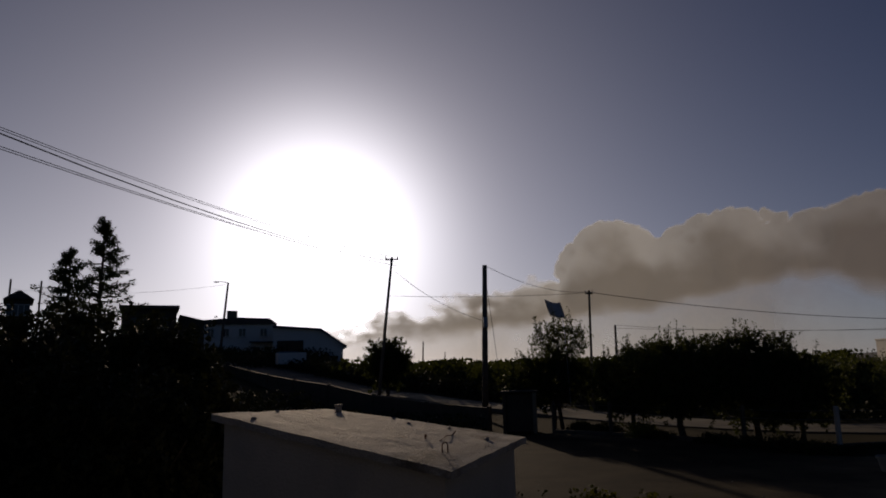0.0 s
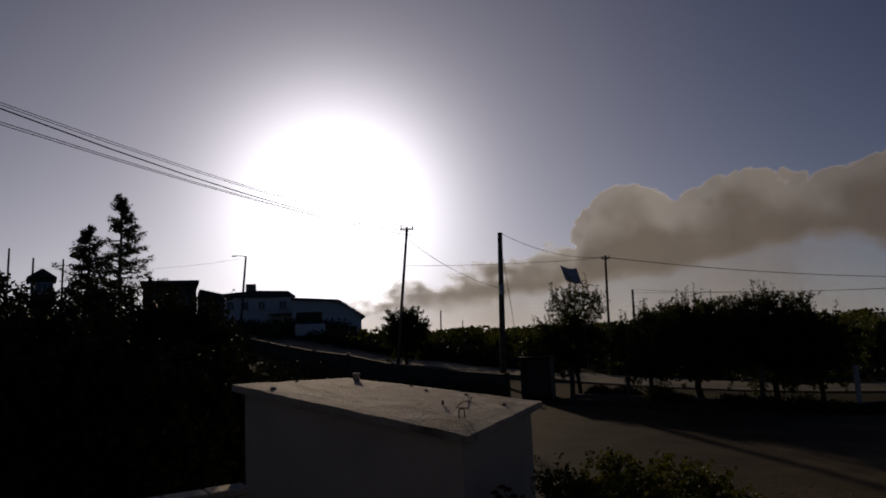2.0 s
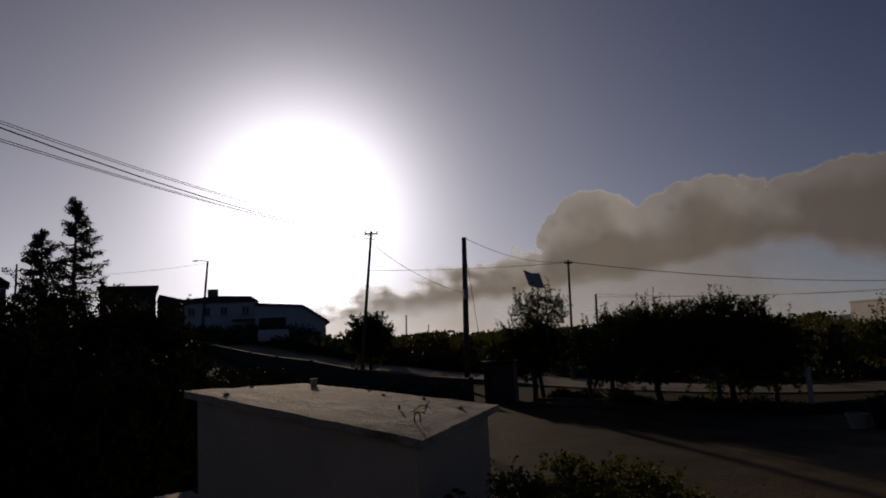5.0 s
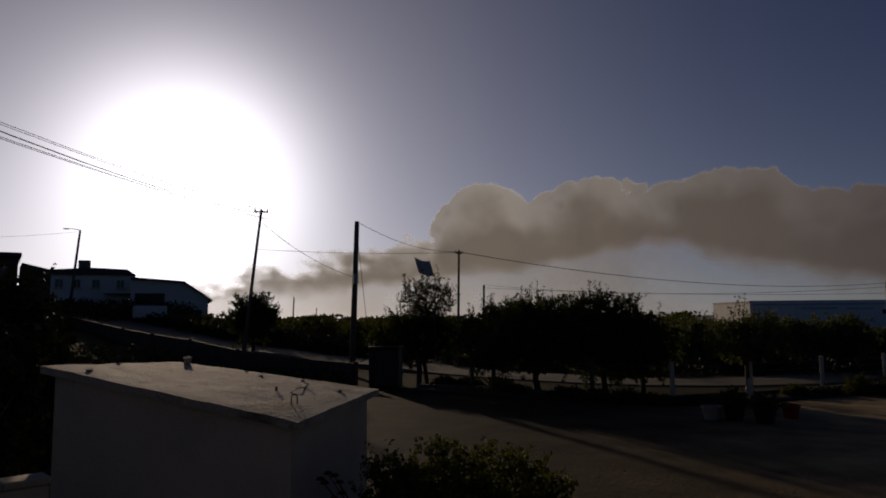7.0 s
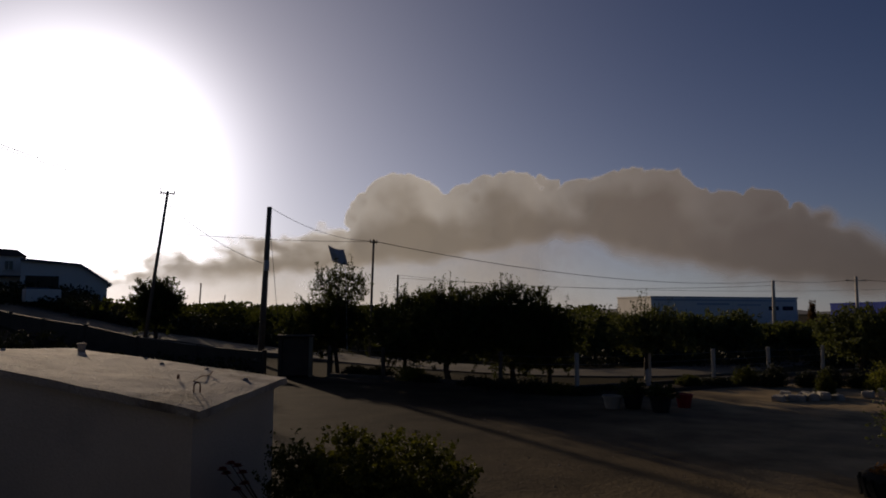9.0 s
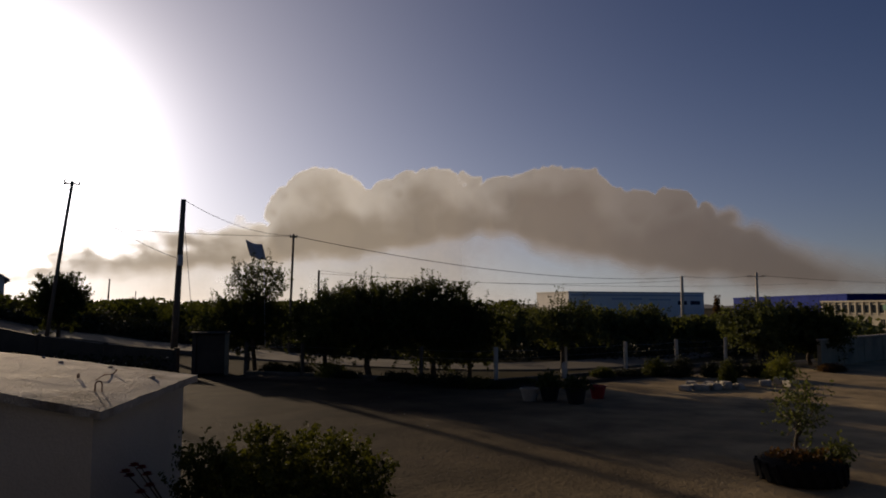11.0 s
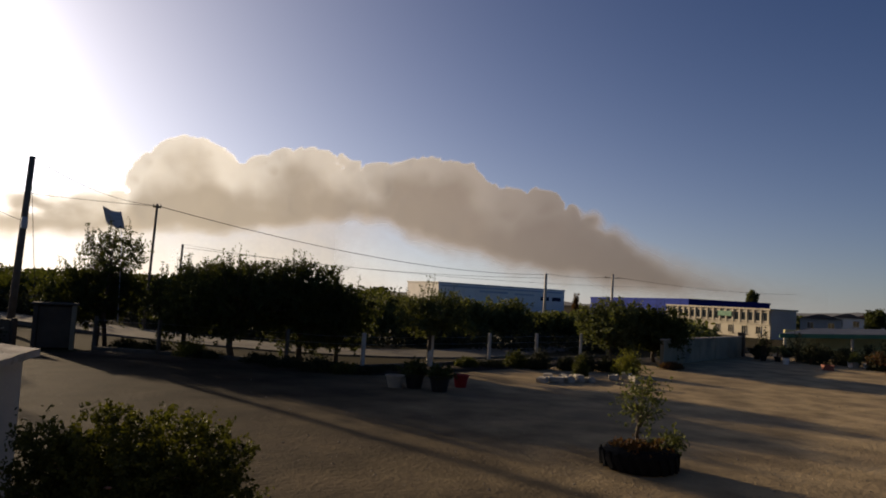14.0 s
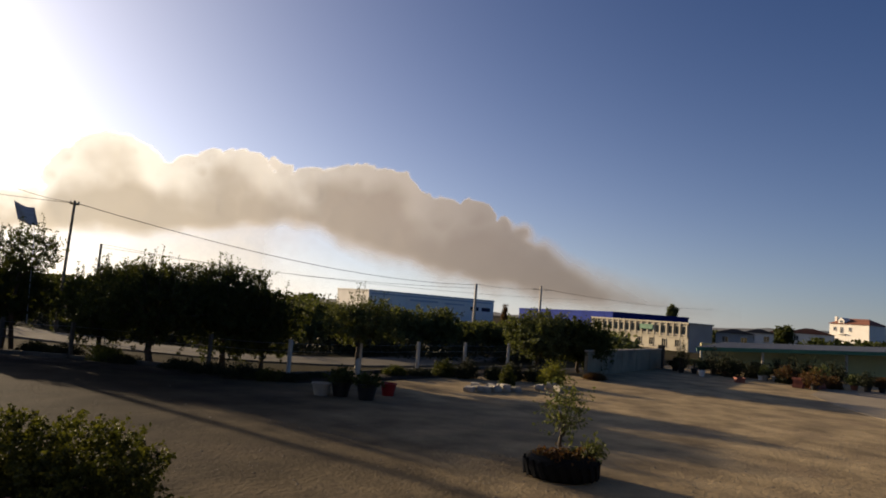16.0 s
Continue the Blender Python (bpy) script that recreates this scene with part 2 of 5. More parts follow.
def thing(name, place, label, category, rz=0.0, group="", kind=""):
    ob = new(name)
    ob.matrix_basis = pose(*place, 0, 0, rz)
    return tagged(ob, label, category, group, kind)


def box(x0, x1, y0, y1, z0, z1, bevel=0.0, bm=None):
    """A box with worn, bevelled edges."""
    bm = bm or bmesh.new()
    got = bmesh.ops.create_cube(bm, size=1.0, matrix=Matrix.LocRotScale(((x0 + x1) / 2, (y0 + y1) / 2, (z0 + z1) / 2), None, (x1 - x0, y1 - y0, z1 - z0)))
    if bevel:
        edges = list({e for v in got["verts"] for e in v.link_edges})
        bmesh.ops.bevel(bm, geom=edges, offset=bevel, segments=1, affect="EDGES")
    return bm


def prism(profile, y0, y1, bm=None):
    """A profile in x, z drawn out along y."""
    bm = bm or bmesh.new()
    a = [bm.verts.new((x, y0, z)) for x, z in profile]
    b = [bm.verts.new((x, y1, z)) for x, z in profile]
    n = len(a)
    for i in range(n):
        j = (i + 1) % n
        bm.faces.new((a[i], a[j], b[j], b[i]))
    bm.faces.new(a[::-1])
    bm.faces.new(b)
    bmesh.ops.recalc_face_normals(bm, faces=bm.faces)
    return bm


def lathe(profile, sides=20, bm=None, wobble=0.0):
    """A profile of r, z turned round z."""
    bm = bm or bmesh.new()
    rings = []
    for r, z in profile:
        rings.append([bm.verts.new((r * (1 + wobble * noise.noise(Vector((3 * math.cos(t), 3 * math.sin(t), z * 4)))) * math.cos(t), r * math.sin(t), z))
                      for t in (2 * math.pi * k / sides for k in range(sides))])
    for a, b in zip(rings, rings[1:]):
        for i in range(sides):
            j = (i + 1) % sides
            bm.faces.new((a[i], a[j], b[j], b[i]))
    bm.faces.new(rings[0][::-1])
    bm.faces.new(rings[-1])
    return bm


def tube(points, radii, sides=7, bm=None):
    """A tapered tube along points."""
    bm = bm or bmesh.new()
    points = [Vector(p) for p in points]
    rings = []
    for i, p in enumerate(points):
        d = (points[min(i + 1, len(points) - 1)] - points[max(i - 1, 0)]).normalized()
        u = d.cross(Vector((0.31, 0.95, 0.07))).normalized()
        v = d.cross(u)
        rings.append([bm.verts.new(p + radii[i] * (math.cos(t) * u + math.sin(t) * v)) for t in (2 * math.pi * k / sides for k in range(sides))])
    for a, b in zip(rings, rings[1:]):
        for i in range(sides):
            j = (i + 1) % sides
            bm.faces.new((a[i], a[j], b[j], b[i]))
    bm.faces.new(rings[0])
    bm.faces.new(rings[-1][::-1])
    bmesh.ops.recalc_face_normals(bm, faces=bm.faces)
    return bm


def leaves(rng, centres, spread, count, size, long=1.7, flat=0.0, one=False):
    """Small folded leaves scattered round the centres: verts and faces."""
    c = centres if one else centres[rng.integers(0, len(centres), count)]
    p = c + rng.normal(0, 1, (count, 3)).clip(-1.7, 1.7) * spread
    d = rng.normal(0, 1, (count, 3))
    d[:, 2] *= 1 - flat
    d /= np.linalg.norm(d, axis=1)[:, None]
    e = np.cross(d, rng.normal(0, 1, (count, 3)))
    e /= np.linalg.norm(e, axis=1)[:, None] + 1e-9
    s = size * rng.uniform(0.6, 1.35, (count, 1))
    v = np.stack([p - d * s * long / 2, p + e * s / 2, p + d * s * long / 2, p - e * s / 2], 1).reshape(-1, 3)
    f = np.arange(count * 4).reshape(-1, 4)
    return v, f


def leaf_mesh(name, v, f, material, parent, label=""):
    me = bpy.data.meshes.new(name)
    me.from_pydata(v.tolist(), [], f.tolist())
    me.materials.append(material)
    ob = new(name, me)
    ob.parent = parent
    return tagged(ob, label)


def tree(name, place, height, crown, low, trunk_r, count, size, material, label, category="tree", seed=1, spread=0.32, limbs=26, fork=0.35, group="", lean=0.0, shoots=0):
    """A tapered trunk with limbs and a crown of many small leaves round the limbs' ends. crown: half widths; low: where the crown begins."""
    rng = np.random.default_rng(seed)
    top = thing(name, place, label, category, group=group)
    cz, rz = (height + low) / 2, (height - low) / 2
    q = rng.normal(0, 1, (limbs, 3))
    q /= np.linalg.norm(q, axis=1)[:, None]
    # an uneven outline: some limbs reach out, some fall short
    q *= rng.uniform(0.25, 1.0, (limbs, 1)) ** 0.4 * rng.uniform(0.82, 1.06, (limbs, 1))
    ends = q * np.array([crown[0], crown[1], rz]) + (lean, 0, cz)
    knee = low + (height - low) * fork
    # twigs fill the crown out to an uneven outline and carry the leaves
    k = limbs * 26
    a = rng.normal(0, 1, (k, 3))
    a /= np.linalg.norm(a, axis=1)[:, None]
    bulge = np.array([noise.noise(Vector(x) * 1.9 + Vector((seed * 3.7, 0, 0))) + 0.6 * noise.noise(Vector(x) * 4.3 + Vector((0, seed * 1.3, 0))) for x in a])[:, None]
    a = a * (rng.uniform(0.12, 1.0, (k, 1)) ** 0.42) * (0.88 + 0.5 * bulge)
    d = a * 0.6 + rng.normal(0, 0.5, (k, 3)) + (0, 0, 0.35)
    d /= np.linalg.norm(d, axis=1)[:, None]
    a = a * np.array([crown[0], crown[1], rz]) + (lean, 0, cz)
    reach = spread * 1.1 * min(crown[0], rz) * rng.uniform(0.2, 1.7, (k, 1))
    u = rng.integers(0, k, count)
    spots = a[u] + d[u] * reach[u] * rng.uniform(0, 1, (count, 1))
    lo_, hi_ = np.percentile(spots, 1.0, axis=0), np.percentile(spots, 99.0, axis=0)
    want_lo, want_hi = np.array([lean - crown[0], -crown[1], low]), np.array([lean + crown[0], crown[1], height])

    def fitted(p):
        p = want_lo + (p - lo_) / (hi_ - lo_) * (want_hi - want_lo)
        p[:, 2] = np.where(p[:, 2] > height + 0.22, height + 0.22 - 0.8 * (p[:, 2] - height - 0.22), p[:, 2])
        return p

    v, f = leaves(rng, fitted(spots), size * 0.75, count, size, one=True)
    bm = tube([(0, 0, -0.15), (0.04 * height * rng.uniform(-1, 1), 0.03 * height, low * 0.6), (lean * 0.5, 0, knee)], [trunk_r * 1.25, trunk_r, trunk_r * 0.6], 9)
    for e in fitted(ends):
        s = Vector((lean * 0.4, 0, low + (knee - low) * rng.uniform(0.0, 1.0)))
        e = Vector(e)
        m = s.lerp(e, 0.55) + Vector(rng.normal(0, 0.05, 3)) * height * 0.3
        tube([s, m, e], [trunk_r * 0.4, trunk_r * 0.2, 0.012], 5, bm)
    # upright shoots break the outline of the crown
    tips = []
    for k in range(shoots):
        t, q = rng.uniform(0, 2 * math.pi), math.sqrt(rng.uniform(0, 0.92))
        x, y = lean + crown[0] * q * math.cos(t), crown[1] * q * math.sin(t)
        z = cz + rz * math.sqrt(1 - q * q) - 0.35
        long_ = rng.uniform(0.4, 1.2)
        tip = Vector((x * 1.04 + rng.normal(0, 0.1), y * 1.04 + rng.normal(0, 0.1), z + long_))
        tube([(x * 0.9, y * 0.9, z - 0.3), (x, y, z + long_ * 0.4), tip], [0.016, 0.011, 0.005], 4, bm)
        for w_ in np.linspace(0.15, 1.0, 9):
            c = Vector((x * 0.95, y * 0.95, z - 0.1)).lerp(tip, w_)
            tips += [tuple(c)] * max(1, int(5 * (1.15 - w_)))
    if tips:
        v2, f2 = leaves(rng, np.array(tips), 0.06, shoots * 75, size, one=False)
        v, f = np.concatenate([v, v2]), np.concatenate([f, f2 + len(v)])
    part("trunk", bm, BARK, top, smooth=True)
    leaf_mesh("crown", v, f, material, top)
    return top


def shrub(name, place, half, height, count, size, material, label, category="shrub", seed=1, spread=0.22, group="", kind="", dome=False):
    """A low, dense plant: stems from the ground and leaves round their ends."""
    rng = np.random.default_rng(seed)
    top = thing(name, place, label, category, group=group, kind=kind)
    k = 900 if dome else 64 if count < 5000 else 240
    q = rng.normal(0, 1, (k, 3))
    q /= np.linalg.norm(q, axis=1)[:, None]
    q[:, 2] = np.abs(q[:, 2])
    if dome:
        q /= (np.abs(q) ** 3.2).sum(1)[:, None] ** (1 / 3.2)
    q *= rng.uniform(0.7, 1.0, (k, 1)) ** (0.6 if dome else 1.0)
    ends = q * np.array([half[0], half[1], height * 0.9]) + (0, 0, 0.06)
    bm = bmesh.new()
    for e in ends[::max(4, k // 24)]:
        tube([(0.1 * e[0], 0.1 * e[1], -0.05), (0.5 * e[0], 0.5 * e[1], 0.6 * e[2]), e], [0.025 * height, 0.016 * height, 0.005], 4, bm)
    part("stem", bm, BARK, top)
    m = k * 8
    pick = rng.integers(0, k, m)
    a = ends[pick] * rng.uniform(0.35, 1.0, (m, 1))
    d = a / np.array([half[0], half[1], height]) * 0.5 + rng.normal(0, 0.5, (m, 3)) + (0, 0, 0.35)
    d /= np.linalg.norm(d, axis=1)[:, None]
    reach = spread * 0.8 * min(half[0], height) * rng.uniform(0.4, 1.6, (m, 1))
    u = rng.integers(0, m, count)
    spots = a[u] + d[u] * reach[u] * rng.uniform(0, 1, (count, 1))
    lo_, hi_ = np.percentile(spots, 1.5, axis=0), np.percentile(spots, 98.5, axis=0)
    want_lo, want_hi = np.array([-half[0], -half[1], 0.03]), np.array([half[0], half[1], height * 0.97])
    spots = want_lo + (spots - lo_) / (hi_ - lo_) * (want_hi - want_lo)
    v, f = leaves(rng, spots, size * 0.8, count, size, one=True)
    v[:, 2] = np.maximum(v[:, 2], 0.0)
    leaf_mesh("foliage", v, f, material, top)
    return top


def wire(a, b, sag, label="thin black overhead cable between poles", r=0.014, name="overhead_wire"):
    cu = bpy.data.curves.new(name, "CURVE")
    cu.dimensions, cu.bevel_depth, cu.bevel_resolution = "3D", r, 1
    s = cu.splines.new("POLY")
    n = 17
    s.points.add(n - 1)
    a, b = Vector(a), Vector(b)
    for i in range(n):
        k = i / (n - 1)
        p = a.lerp(b, k)
        s.points[i].co = (p.x, p.y, p.z - sag * 4 * k * (1 - k), 1)
    cu.materials.append(CABLE)
    return tagged(new(name, cu), label, "cable", group="overhead wires")


# ---- ground ----
def gz(x, y):
    """The ground's height: level in the yard, rising up the road to the west."""
    u = -0.5 * x + 0.866 * y
    ramp = 0.115 * (math.sqrt((u - 34) ** 2 + 9) + (u - 34)) / 2
    az = math.degrees(math.atan2(x, max(y, 1e-3)))
    k = min(1, max(0, (az + 9) / 12))
    k = k * k * (3 - 2 * k)
    cap = 7.0 * (1 - k) + 0.7 * k
    z = cap * (1 - math.exp(-ramp / cap)) if ramp > 0 else 0.0
    z = min(ramp, z * 1.25)
    z *= 1 if y > 10 else max(0, y / 10)
    r = math.hypot(x, y)
    # behind the road the land falls away again east of the farm
    k1, k2 = min(1, max(0, (az + 11) / 4)), min(1, max(0, (r - 56) / 26))
    k3 = k1 * k1 * (3 - 2 * k1) * k2 * k2 * (3 - 2 * k2)
    z = z * (1 - k3) + min(z, 0.6) * k3
    if r > 300:
        z *= max(0.0, 1 - (r - 300) / 1500)
    return z


def on(x, y):
    return (x, y, gz(x, y))


def at(az, r):
    p = polar(az, r)
    return (p.x, p.y, gz(p.x, p.y))


verts, faces = [(0, 0, -0.02)], []
radii = [1.5 * 1.055 ** k for k in range(150)]
radii = [r for r in radii if r < 4300]
N = 240
for r in radii:
    for k in range(N):
        t = 2 * math.pi * k / N
        x, y = r * math.sin(t), r * math.cos(t)
        verts.append((x, y, gz(x, y) - 0.02))
for k in range(N):
    faces.append((0, 1 + k, 1 + (k + 1) % N))
for i in range(len(radii) - 1):
    for k in range(N):
        a, b = 1 + i * N + k, 1 + i * N + (k + 1) % N
        faces.append((a, a + N, b + N, b))
tagged(link("ground", verts, [f[::-1] for f in faces], SOIL, smooth=True), "dry soil and scrub grass reaching the horizon", "ground", kind="structure")

# the yard: one sheet of packed earth inside the fence, slightly uneven
FENCE = [(4.7, 32.0), (6.9, 30.2), (10.9, 26.2), (13.4, 24.4), (17.1, 25.0), (21.0, 25.85), (24.8, 26.65), (28.8, 27.4), (31.5, 27.8)]
EDGE = [(-14, -12), (-14, 6), (-9, 12), (-3.5, 20), (0.5, 31.5)] + [(x - 0.15, y - 0.25) for x, y in FENCE] + [(46, 30), (62, 32), (85, 30), (85, -12)]


def inside(x, y):
    hit = False
    for (x0, y0), (x1, y1) in zip(EDGE, EDGE[1:] + EDGE[:1]):
        if (y0 > y) != (y1 > y) and x < (x1 - x0) * (y - y0) / (y1 - y0) + x0:
            hit = not hit
    return hit


bm = bmesh.new()
bm.faces.new([bm.verts.new((x, y, 0)) for x, y in EDGE])
bmesh.ops.triangulate(bm, faces=bm.faces)
for cut in range(4):
    long = [e for e in bm.edges if e.calc_length() > 2.5]
    if long:
        bmesh.ops.subdivide_edges(bm, edges=long, cuts=1)
        bmesh.ops.triangulate(bm, faces=[f for f in bm.faces if len(f.verts) > 3])
for v in bm.verts:
    v.co.z = max(0, gz(v.co.x, v.co.y)) + 0.03 + 0.012 * noise.noise(v.co * 0.35)
bmesh.ops.recalc_face_normals(bm, faces=bm.faces)
for f in bm.faces:
    if f.normal.z < 0:
        f.normal_flip()
tagged(part("pavement", bm, YARD, smooth=True), "packed earth yard with long tree shadows, painted darker west and brighter east", "yard", kind="structure")

# a planted bed of dark soil inside the fence
verts, faces = [], []
for i, (x, y) in enumerate(FENCE):
    d = Vector(FENCE[min(i + 1, len(FENCE) - 1)]) - Vector(FENCE[max(i - 1, 0)])
    s = Vector((d.y, -d.x)).normalized()
    for k, z in ((0.2, 0.1), (0.9, 0.14), (1.7, 0.09), (1.85, 0.0)):
        q = Vector((x, y)) + s * (k + (0.25 * noise.noise(Vector((x, y, 0))) if k > 1 else 0))
        verts.append((q.x, q.y, z + 0.02))
for i in range(len(FENCE) - 1):
    for k in range(3):
        a = 4 * i + k
        faces.append((a, a + 1, a + 5, a + 4))
tagged(link("planting_bed", verts, faces, BED_SOIL, smooth=True), "dark soil bed along the fence", "flower bed", kind="structure")

# the road behind the fence, climbing to the west
ROADLINE = [(150, 70), (95, 58), (62, 47), (45, 40), (31, 34.2), (22.7, 30.9), (16.4, 32.2), (12.2, 36.4), (8.2, 42.0), (2.4, 46.6), (-4.9, 49.5), (-13.9, 59.5), (-27.4, 76.5), (-48, 104), (-80, 150)]


def along(line, step):
    out = []
    for i in range(len(line) - 1):
        p0, p1, p2, p3 = (Vector(line[max(0, min(len(line) - 1, i + k))]) for k in (-1, 0, 1, 2))
        n = max(2, int((p2 - p1).length / step))
        for k in range(n):
            t = k / n
            out.append(0.5 * (2 * p1 + (p2 - p0) * t + (2 * p0 - 5 * p1 + 4 * p2 - p3) * t * t + (3 * p1 - p0 - 3 * p2 + p3) * t ** 3))
    return out


mid = along(ROADLINE, 2.0)
verts, faces = [], []
for i, p in enumerate(mid):
    d = (mid[min(i + 1, len(mid) - 1)] - mid[max(i - 1, 0)]).normalized()
    s = Vector((-d.y, d.x))
    zc = max(gz(*(p + s * k)) for k in (-2.8, 0, 2.8)) + 0.05
    for k, dz in ((-2.3, -0.3), (-2.1, 0.0), (0, 0.04), (2.1, 0.0), (2.3, -0.3)):
        q = p + s * k
        verts.append((q.x, q.y, zc + dz))
for i in range(len(mid) - 1):
    for k in range(4):
        a = 5 * i + k
        faces.append((a, a + 1, a + 6, a + 5))
tagged(link("road", verts, [f[::-1] for f in faces], ROAD), "narrow pale country road climbing a slope", "road", kind="structure")

# ---- the shed with a concrete slab roof ----
def shed():
    top = thing("shed", (0, 0, 0), "grey rendered shed with a weathered, tilted concrete slab roof", "shed")
    c = {"near": (0.0, 7.36, 2.14), "right": (1.0, 9.5, 2.25), "back": (-1.87, 10.95, 2.60), "left": (-2.95, 8.62, 2.71)}
    order = ("near", "right", "back", "left")
    mid = sum((Vector(c[k]) for k in order), Vector()) / 4
    # slab: a grid with worn, uneven edges
    bm = bmesh.new()
    n = 16
    P = [Vector(c[k]) for k in order]
    topv = {}
    for i in range(n + 1):
        for j in range(n + 1):
            a, b = i / n, j / n
            p = (P[0] * (1 - a) + P[1] * a) * (1 - b) + (P[3] * (1 - a) + P[2] * a) * b
            e = 0.012 * noise.noise(p * 3.1)
            if i in (0, n) or j in (0, n):
                p = p + Vector((noise.noise(p * 5), noise.noise(p * 5 + Vector((9, 0, 0))), 0)) * 0.025
                e -= 0.004
            topv[i, j] = bm.verts.new(p + Vector((0, 0, e)))
    for i in range(n):
        for j in range(n):
            bm.faces.new((topv[i, j], topv[i + 1, j], topv[i + 1, j + 1], topv[i, j + 1]))
    ring = [topv[i, 0] for i in range(n)] + [topv[n, j] for j in range(n)] + [topv[i, n] for i in range(n, 0, -1)] + [topv[0, j] for j in range(n, 0, -1)]
    low = [bm.verts.new(v.co + Vector((0, 0, -0.085 + 0.01 * noise.noise(v.co * 4)))) for v in ring]
    for i in range(len(ring)):
        j = (i + 1) % len(ring)
        bm.faces.new((ring[i], low[i], low[j], ring[j]))
    bm.faces.new(low)
    bmesh.ops.recalc_face_normals(bm, faces=bm.faces)
    slab = part("roof_slab", bm, CONCRETE, top, "stained concrete slab with rough edges")
    # walls, set back under the slab's overhang
    W = []
    for k in order:
        p = Vector(c[k])
        d = (mid - p)
        d.z = 0
        W.append(p + d.normalized() * 0.16 - Vector((0, 0, 0.09)))
    bm = bmesh.new()
    rings = []
    for p, q in zip(W, order):
        d = mid - p
        d.z = 0
        i_ = p + d.normalized() * 0.2
        rings.append([bm.verts.new(v) for v in (p, i_, Vector((i_.x, i_.y, -0.05)), Vector((p.x, p.y, -0.05)))])
    for a, b in zip(rings, rings[1:] + rings[:1]):
        for k in range(4):
            bm.faces.new((a[k], b[k], b[(k + 1) % 4], a[(k + 1) % 4]))
    bmesh.ops.recalc_face_normals(bm, faces=bm.faces)
    part("wall", bm, RENDER_GREY, top)

    def on_slab(a, b):
        return (P[0] * (1 - a) + P[1] * a) * (1 - b) + (P[3] * (1 - a) + P[2] * a) * b
    # reinforcement hooks left standing out of the slab
    for a, b, h, turn in ((0.28, 0.12, 0.115, 0.4), (0.5, 0.28, 0.05, 1.4)):
        p = on_slab(a, b)
        u = Vector((math.cos(turn), math.sin(turn), 0)) * 0.035
        pts = [p - u] + [p - u * math.cos(t) + Vector((0, 0, h * 0.7 + 0.3 * h * math.sin(t))) for t in np.linspace(0, math.pi, 7)] + [p + u]
        part("rebar_hook", tube(pts, [0.008] * len(pts), 6), RUST, top, "rusty bent iron bar")
    p, q = on_slab(0.5, 0.22), on_slab(0.72, 0.24)
    m = p.lerp(q, 0.5) + Vector((0, 0, 0.03))
    part("rebar_hook", tube([p, m, q, q + Vector((0.04, 0.05, 0.05))], [0.008] * 4, 6), RUST, top, "rusty bent iron bar")
    # stub of a pipe near the back edge
    p = on_slab(0.9, 0.9)
    bm = lathe([(0.05, -0.02), (0.05, 0.08), (0.062, 0.08), (0.062, 0.11), (0.035, 0.11)], 12)
    stub = part("vent_stub", bm, CONCRETE, top)
    stub.location = p
    for k, (a, b) in enumerate(((0.1, 0.86), (0.75, 0.1), (0.9, 0.32), (0.85, 0.5), (0.45, 0.97), (0.95, 0.62))):
        bm = bmesh.new()
        bmesh.ops.create_icosphere(bm, subdivisions=1, radius=0.045 - 0.003 * k)
        for v in bm.verts:
            v.co *= 1 + 0.4 * noise.noise(v.co * 30 + Vector((k, 0, 0)))
            v.co.z *= 0.5
        s = part("mortar_crumb", bm, CONCRETE, top)
        s.location = on_slab(a, b) + Vector((0, 0, 0.01))


shed()

# ---- unseen plain house wall, added behind the viewpoint to cut skylight ----
tagged(part("wall_south", box(-10, 17, -1.9, -1.5, -0.1, 6.6, 0.02), HOUSE_GREY), "unseen plain grey wall added behind the viewpoint to cut skylight", "wall", kind="structure")

# ---- low white wall beside the shed ----
low = thing("low_wall", (-2.86, 6.98, 0), "low rendered wall with a pale coping beside the shed", "wall", rz=34)
part("wall_body", box(-0.6, 0.6, -0.12, 0.12, -0.1, 1.66, 0.01), RENDER_GREY, low)
for k in range(3):
    cp = part("coping_stone", box(-0.2, 0.2, -0.15, 0.15, 1.663, 1.735, 0.012), CONCRETE, low)
    cp.matrix_basis = pose(-0.41 + 0.41 * k, 0.006 * (-1) ** k, 0.003 * (k % 3), 0, 0, 0.6 * math.sin(k * 2.3))

# ---- fence: low wall, whitewashed posts, wires ----
fence = thing("fence", (0, 0, 0), "low wall with whitewashed concrete posts and wire along the yard", "fence")
for (x0, y0), (x1, y1) in zip(FENCE, FENCE[1:]):
    d = Vector((x1 - x0, y1 - y0, 0))
    seg = part("wall_section", box(0.06, d.length - 0.06, -0.1, 0.1, -0.1, 0.24, 0.015), CONCRETE_DARK, fence)
    seg.matrix_basis = pose(x0, y0, gz(x0, y0), 0, 0, math.degrees(math.atan2(d.y, d.x)))
for i, (x, y) in enumerate(FENCE):
    h = 1.5
    p = part("post", box(-0.068, 0.068, -0.068, 0.068, -0.1, h, 0.012), POST_WHITE if x > 11.5 else CONCRETE_DARK, fence, "dark concrete post" if x <= 11.5 else "")
    p.matrix_basis = pose(x, y + 0.02, gz(x, y), 1.2 * math.sin(i * 2.1), 1.5 * math.cos(i * 3.7), 12)
for (x0, y0), (x1, y1) in zip(FENCE, FENCE[1:]):
    for z in (0.75, 1.05, 1.35):
        a, b = Vector((x0, y0, z + gz(x0, y0))), Vector((x1, y1, z + gz(x1, y1)))
        part("fence_wire", tube([a, a.lerp(b, 0.5) - Vector((0, 0, 0.04)), b], [0.004] * 3, 4), STEEL, fence)

